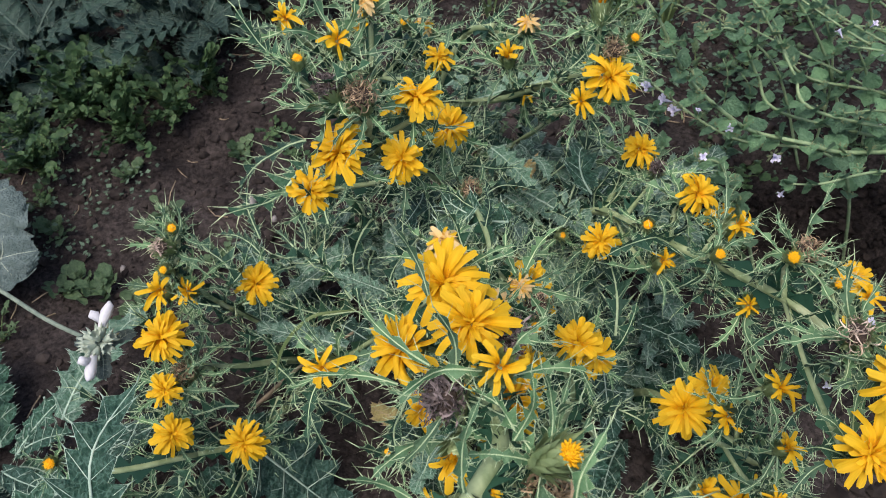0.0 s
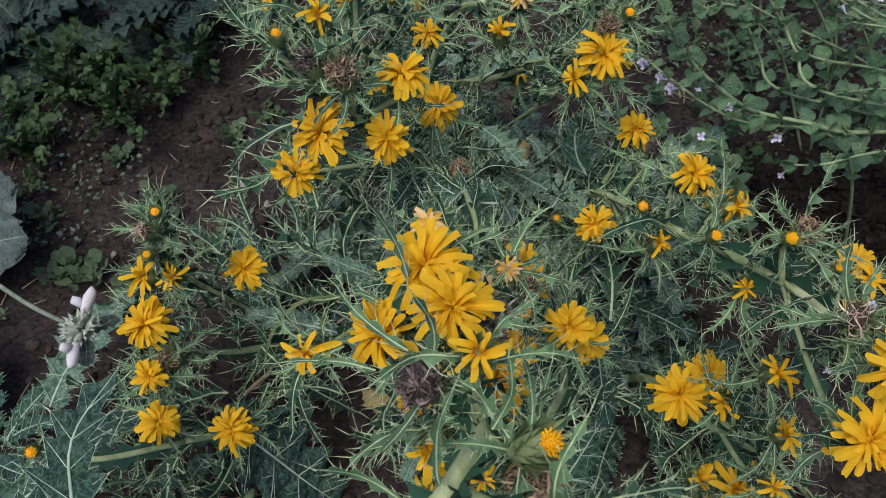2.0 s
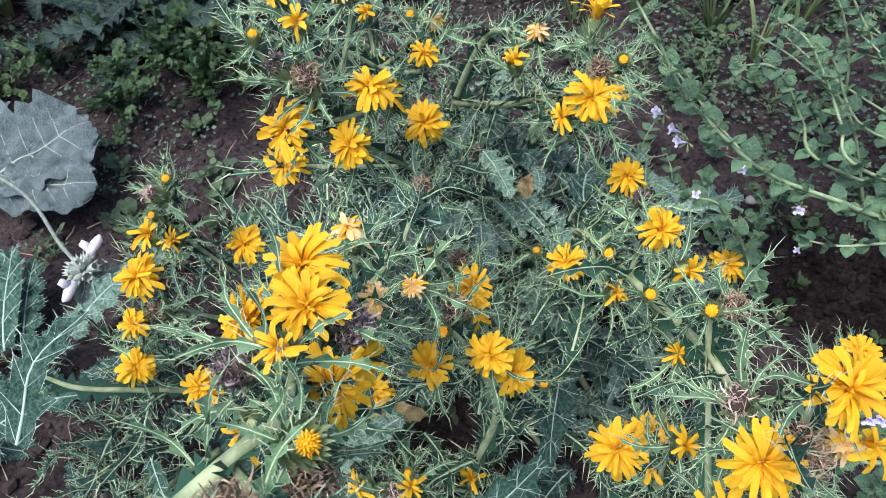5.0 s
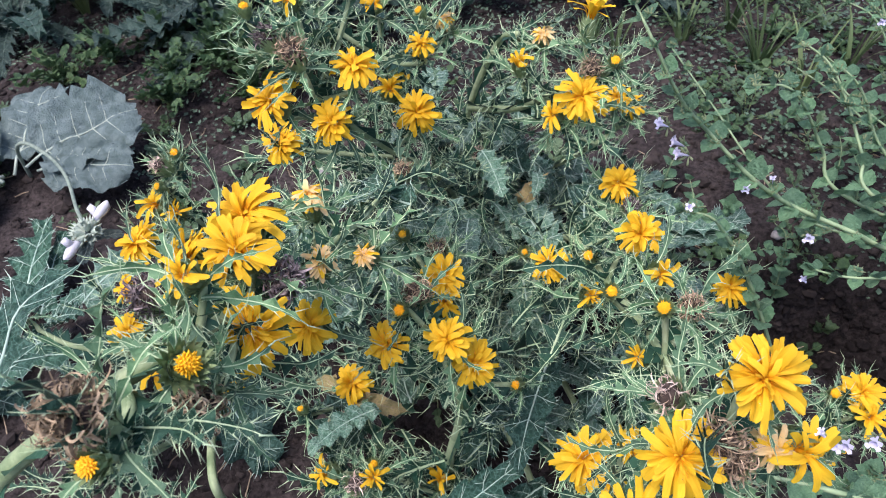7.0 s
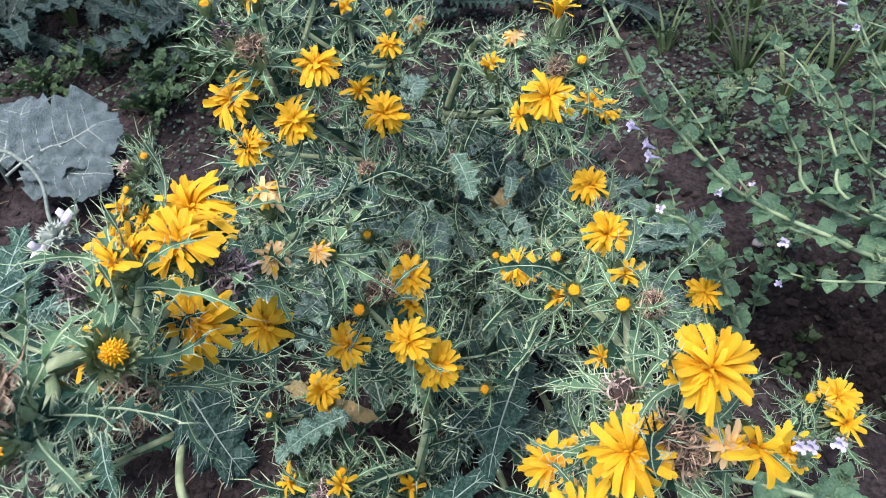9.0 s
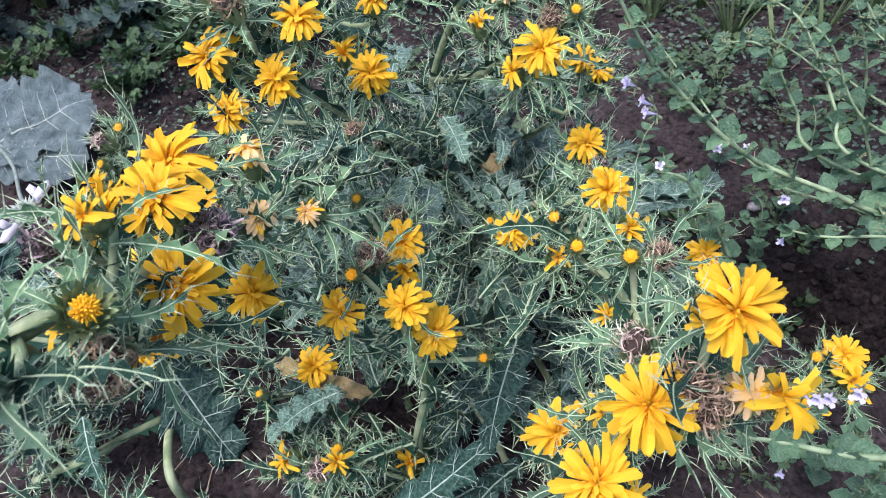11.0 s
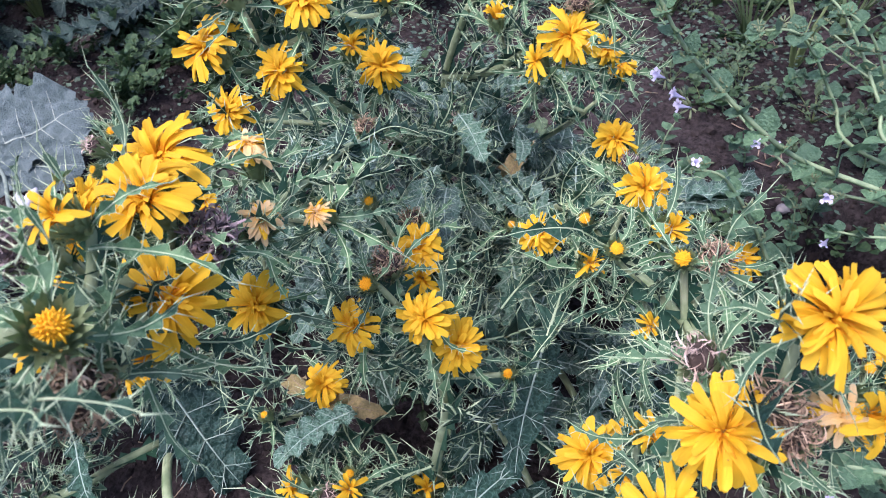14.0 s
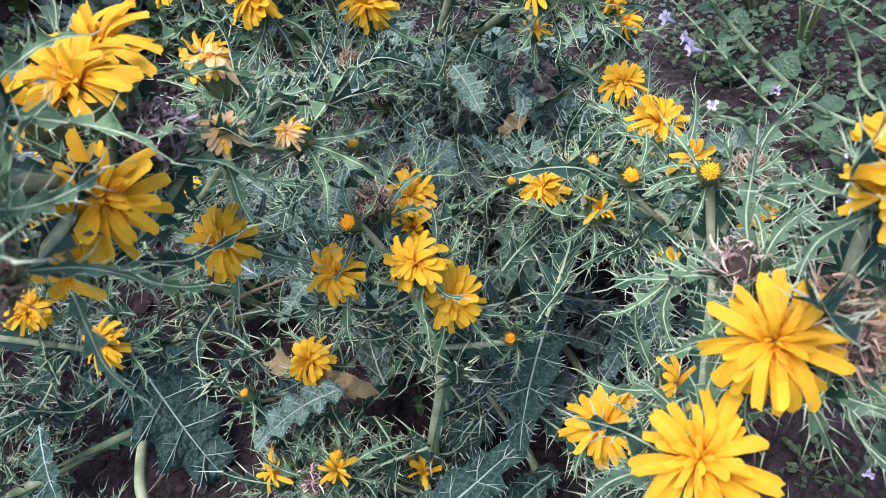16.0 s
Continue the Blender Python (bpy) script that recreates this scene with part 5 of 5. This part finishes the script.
part("flower_stalk", stalk.mesh("flower_stalk", [WOOLSTALK]), sage)


def hooded_flower():
    s = Shape()
    s.tube([(0, 0, 0), (0, 0, 0.006), (0, 0.001, 0.014), (0, 0.004, 0.024), (0, 0.007, 0.032), (0, 0.006, 0.037)], [0.0026, 0.0042, 0.0058, 0.0072, 0.0056, 0.0014], 9)
    s.tube([(0, -0.002, 0.014), (0, -0.008, 0.020), (0, -0.013, 0.021), (0, -0.016, 0.018)], [0.003, 0.0055, 0.0055, 0.0015], 7)
    return s.mesh("white_flower", [WHITE])


def sage_calyx():
    s = Shape()
    s.tube([(0, 0, -0.002), (0, 0, 0.004), (0, 0, 0.011)], [0.0025, 0.0055, 0.0065], 8, close=False)
    for k in range(5):
        a = k * 1.257
        o = Vector((math.cos(a), math.sin(a), 0))
        s.spike(o * 0.006 + UP * 0.010, o * 0.009 + UP * 0.017, 0.0025)
    return s.mesh("calyx", [SAGE])


HOOD, CUP = hooded_flower(), sage_calyx()
tip = Vector((-0.331, 0.316, 0.248))
for dx, dy, dz, blossom in [(0.05, 0.75, 0.45, True), (0.0, -0.85, 0.15, True), (-0.75, 0.35, 0.3, False), (0.85, 0.25, 0.4, False), (0.7, -0.5, 0.3, False), (-0.8, -0.3, 0.4, False), (0.1, 0.1, 1.0, False), (-0.4, -0.7, 0.5, False)]:
    d = Vector((dx, dy, dz)).normalized()
    m = Matrix.Translation(tip - foot + d * 0.006) @ turned(d.orthogonal(), d) @ Matrix.Diagonal((0.70, 0.70, 0.80, 1))
    cup = part("calyx", CUP, sage, m)
    if blossom:
        part("white_flower", HOOD, cup, Matrix.Translation((0, 0, 0.003)) @ Matrix.Rotation(1.2, 4, "Z"))
for d in [(-0.9, 0.3, 0.1), (0.6, 0.6, -0.1), (0.2, -0.9, -0.1)]:
    m = Matrix.Translation(tip - foot - UP * 0.006) @ turned(d) @ Matrix.Diagonal((0.03, 0.03, 0.03, 1))
    part("leaf", woolly_leaf(8, 0.5, 0.08), sage, m)

# ---- thistle rosettes, shade put into the rear ones' leaf colour, and weeds behind ----
rnd = random.Random(41)
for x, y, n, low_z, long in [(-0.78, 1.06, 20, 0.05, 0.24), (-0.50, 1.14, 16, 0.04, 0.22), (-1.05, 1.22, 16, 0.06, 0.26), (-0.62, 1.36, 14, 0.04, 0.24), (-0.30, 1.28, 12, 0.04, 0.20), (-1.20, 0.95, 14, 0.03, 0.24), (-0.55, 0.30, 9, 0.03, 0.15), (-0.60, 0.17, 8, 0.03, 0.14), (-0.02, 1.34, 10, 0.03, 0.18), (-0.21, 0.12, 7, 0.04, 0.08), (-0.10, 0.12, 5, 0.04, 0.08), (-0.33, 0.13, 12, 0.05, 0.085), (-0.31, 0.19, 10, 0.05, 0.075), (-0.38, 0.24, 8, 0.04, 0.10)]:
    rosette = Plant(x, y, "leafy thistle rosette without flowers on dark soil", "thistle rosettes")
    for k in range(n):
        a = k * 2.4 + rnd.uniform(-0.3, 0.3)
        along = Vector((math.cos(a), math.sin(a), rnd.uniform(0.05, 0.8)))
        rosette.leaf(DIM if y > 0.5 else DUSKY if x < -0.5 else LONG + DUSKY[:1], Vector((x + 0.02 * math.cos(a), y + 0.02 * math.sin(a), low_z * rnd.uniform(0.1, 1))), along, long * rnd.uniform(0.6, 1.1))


def sprig_mesh(seed, leaves, leaf, pointed, green):
    """One thin stalk, one unit long, with small leaves along it."""
    s = Shape()
    r = random.Random(seed)
    line = smooth_path([(0, 0, 0), (0, 0.25, 0.20), (0, 0.55, 0.30), (0, 0.85, 0.30)], 3)
    s.tube(line, [0.014 - 0.0009 * k for k in range(len(line))], 4, 1)
    for k in range(leaves):
        ring = r.randint(3, len(line) - 1)
        foot = ring * 4 + r.randint(0, 3)
        p = Vector(s.v[foot])
        d = Vector((r.uniform(-1, 1), r.uniform(-0.6, 1), r.uniform(-0.2, 0.5))).normalized()
        o = d.cross(UP + Vector((r.uniform(-0.5, 0.5), r.uniform(-0.5, 0.5), 0))).normalized()
        q = leaf * r.uniform(0.6, 1.25)
        w = q * (0.26 if pointed else 0.42)
        up = o.cross(d) * q * 0.12
        a = len(s.v)
        s.v += [tuple(p + d * q * 0.35 + o * w + up), tuple(p + d * q * 0.8 + o * w * 0.7 + up), tuple(p + d * q), tuple(p + d * q * 0.8 - o * w * 0.7 + up), tuple(p + d * q * 0.35 - o * w + up), tuple(p + d * q * 0.5)]
        s.f += [(foot, a + 5, a), (a, a + 5, a + 1), (a + 1, a + 5, a + 2), (a + 2, a + 5, a + 3), (a + 3, a + 5, a + 4), (a + 4, a + 5, foot)]
        s.m += [0] * 6
    return s.mesh("sprig", [green, GRASS])


SPRIGS = [[sprig_mesh(1 + i, 15, 0.165, False, DIMWEED) for i in range(3)], [sprig_mesh(11 + i, 6, 0.26, False, DIMWEED) for i in range(3)],
          [sprig_mesh(21 + i, 8, 0.22, True, WEED) for i in range(3)], [sprig_mesh(31 + i, 5, 0.42, False, WEED) for i in range(3)]]


def weed(kind, x, y, size, label):
    thing = tagged(new("weed"), label, "weed", "weeds on the soil")
    thing.location = (x, y, ground_height(x, y))
    reach, count, rise = ((0.085, 21, 0.75), (0.045, 8, 0.2), (0.05, 9, 0.3), (0.036, 7, 0.5))[kind]
    for k in range(count):
        m = Matrix.Rotation(k * 2.4 + rnd.uniform(-0.4, 0.4), 4, "Z") @ Matrix.Rotation(rise * rnd.uniform(0, 1.4), 4, "X")
        q = reach * size * rnd.uniform(0.55, 1.15)
        part("sprig", rnd.choice(SPRIGS[kind]), thing, m @ Matrix.Diagonal((q, q, q, 1)))


for x, y in [(-0.74, 0.87), (-0.66, 0.90), (-0.80, 0.95), (-0.58, 0.86), (-0.70, 0.80), (-0.88, 0.88), (-0.60, 0.97), (-0.50, 0.94), (-0.44, 1.0), (-0.96, 0.80), (-0.68, 1.0)]:
    weed(0, x + rnd.uniform(-0.02, 0.02), y + rnd.uniform(-0.02, 0.02), rnd.uniform(0.85, 1.3), "bushy low green weed with many small leaves")
for _ in range(30):
    x, y = rnd.uniform(0.12, 0.62), rnd.uniform(0.62, 1.45)
    weed(rnd.choice((1, 2, 2)), x, y, rnd.uniform(0.8, 1.6), "small green weed seedling on dark soil")
for _ in range(60):
    x, y = rnd.uniform(-1.1, 0.7), rnd.uniform(0.3, 1.5)
    if -0.46 < x < -0.2 and 0.6 < y < 0.85 and rnd.random() < 0.4:
        continue
    if x > 0.4 and 0.45 < y < 0.68:
        continue
    weed(rnd.choice((1, 1, 2, 2, 3)), x, y, rnd.uniform(0.7, 1.5), "small green weed seedling on dark soil")
for x, y in [(-0.55, 0.80), (-0.53, 0.57), (-0.63, 0.68), (-0.47, 0.70), (-0.45, 0.66), (-0.46, 0.52), (-0.42, 0.60), (-0.57, 0.58), (-0.36, 0.62)]:
    weed(3, x, y, rnd.uniform(0.9, 1.35), "small broad-leaved green weed on dark soil")


def build_ground_cover():
    """A thin carpet of tiny leaves and shoots over the soil behind the bed, with bare gaps."""
    s = Shape()
    r = random.Random(91)
    made = 0
    while made < 15000:
        x, y = r.uniform(-1.4, 1.1), r.uniform(0.62, 1.75)
        thick = noise.noise(Vector((x * 4, y * 4, 2.0))) + 0.6 * noise.noise(Vector((x * 11, y * 11, 7.0)))
        want = 0.55 if y > 0.95 else 0.25
        if -0.5 < x < 0.08 and y < 0.95:
            want = -0.45
        if 0.34 < x < 0.7 and y < 0.78 or thick + want < r.uniform(0, 0.9):
            continue
        made += 1
        p = Vector((x, y, ground_height(x, y) + r.uniform(0.002, 0.03)))
        a = r.uniform(0, 6.28)
        d = Vector((math.cos(a), math.sin(a), r.uniform(-0.2, 0.6))).normalized()
        o = d.cross(UP).normalized()
        q = r.uniform(0.004, 0.012)
        w = q * r.uniform(0.2, 0.5)
        s.add([p, p + d * q * 0.4 + o * w, p + d * q, p + d * q * 0.4 - o * w, p + d * q * 0.45 - UP * w * 0.3], [(0, 4, 1), (1, 4, 2), (2, 4, 3), (3, 4, 0)])
    tagged(new("ground_cover", s.mesh("ground_cover", [COVER])), "carpet of tiny green seedlings over the soil", "ground cover", "", "stuff")


build_ground_cover()


def grass_tuft(x, y, n, long, label):
    s = Shape()
    for _ in range(n):
        a = rnd.uniform(0, 6.28)
        d = Vector((math.cos(a), math.sin(a), 0))
        o = Vector((-math.sin(a), math.cos(a), 0)) * rnd.uniform(0.0015, 0.0045)
        h, out = long * rnd.uniform(0.5, 1.1), rnd.uniform(0.15, 0.75)
        row = []
        for k in range(6):
            t = k / 5
            p = d * (0.008 + h * out * t ** 1.5) + UP * h * (t - out * 0.55 * t * t)
            w = o * (1 - t ** 2) + o * 0.03
            row += [p - w, p + UP * 0.0005, p + w]
        s.add(row, [f for k in range(5) for f in ((3 * k, 3 * k + 1, 3 * k + 4, 3 * k + 3), (3 * k + 1, 3 * k + 2, 3 * k + 5, 3 * k + 4))])
    tagged(new("grass_tuft", s.mesh("grass_tuft", [GRASS])), label, "grass", "grass tufts behind the bed").location = (x, y, ground_height(x, y))


for x, y, n, long in [(0.30, 1.18, 16, 0.2), (0.37, 1.12, 12, 0.16), (0.24, 1.30, 18, 0.2), (0.44, 1.20, 14, 0.2), (0.16, 1.22, 10, 0.15), (0.52, 1.28, 16, 0.2), (-0.90, 1.30, 22, 0.26), (-0.98, 1.10, 22, 0.24), (-1.12, 1.05, 18, 0.24), (0.05, 1.18, 8, 0.12), (0.62, 1.2, 14, 0.2), (0.30, 1.42, 16, 0.2), (0.5, 1.5, 18, 0.22), (0.1, 1.5, 16, 0.2)]:
    grass_tuft(x, y, n, long, "tuft of narrow green grass blades")

# long curved blade beside the left thistle
blade_path = smooth_path([(-0.20, 0.31, 0.03), (-0.205, 0.35, 0.13), (-0.17, 0.385, 0.17), (-0.12, 0.40, 0.165)], 8)
blade = Shape()
row = []
for i, p in enumerate(blade_path):
    t = i / (len(blade_path) - 1)
    w = Vector((0.35, -0.9, 0.2)).normalized() * 0.006 * (1 - 0.8 * t)
    row += [p - w, p - UP * 0.0015, p + w]
blade.add(row, [f for k in range(len(blade_path) - 1) for f in ((3 * k, 3 * k + 1, 3 * k + 4, 3 * k + 3), (3 * k + 1, 3 * k + 2, 3 * k + 5, 3 * k + 4))])
tagged(new("sedge", blade.mesh("sedge", [GRASS])), "long curved green grass blade among thistle stems", "grass")

# straw and twigs on the soil
straw = Shape()
r = random.Random(77)
for _ in range(260):
    x, y = r.uniform(-0.9, 0.6), r.uniform(0.15, 1.4)
    a, h = r.uniform(0, 6.28), r.uniform(0.015, 0.05)
    p = Vector((x, y, ground_height(x, y) + 0.003))
    d = Vector((math.cos(a), math.sin(a), r.uniform(-0.02, 0.12))) * h
    straw.tube([p, p + d * 0.5 + Vector((d.y, -d.x, 0)) * r.uniform(-0.2, 0.2), p + d], [0.0009, 0.0008, 0.0005], 4)
tagged(new("straw_litter", straw.mesh("straw_litter", [STRAW])), "scattered dry straw and twigs on the soil", "litter", "", "stuff")
for points, thick in [([(-0.26, 0.36, 0.02), (-0.20, 0.40, 0.05), (-0.14, 0.43, 0.07)], 0.0026), ([(-0.10, 0.30, 0.02), (-0.06, 0.33, 0.04), (-0.04, 0.38, 0.05)], 0.002)]:
    twig = Shape()
    path = smooth_path(points, 6)
    twig.tube(path, [thick * (1 - 0.4 * i / (len(path) - 1)) * rnd.uniform(0.85, 1.15) for i in range(len(path))], 6)
    tagged(new("dead_stalk", twig.mesh("dead_stalk", [STRAW])), "dry brown dead stalk lying among leaves", "stalk", "dead stalks")
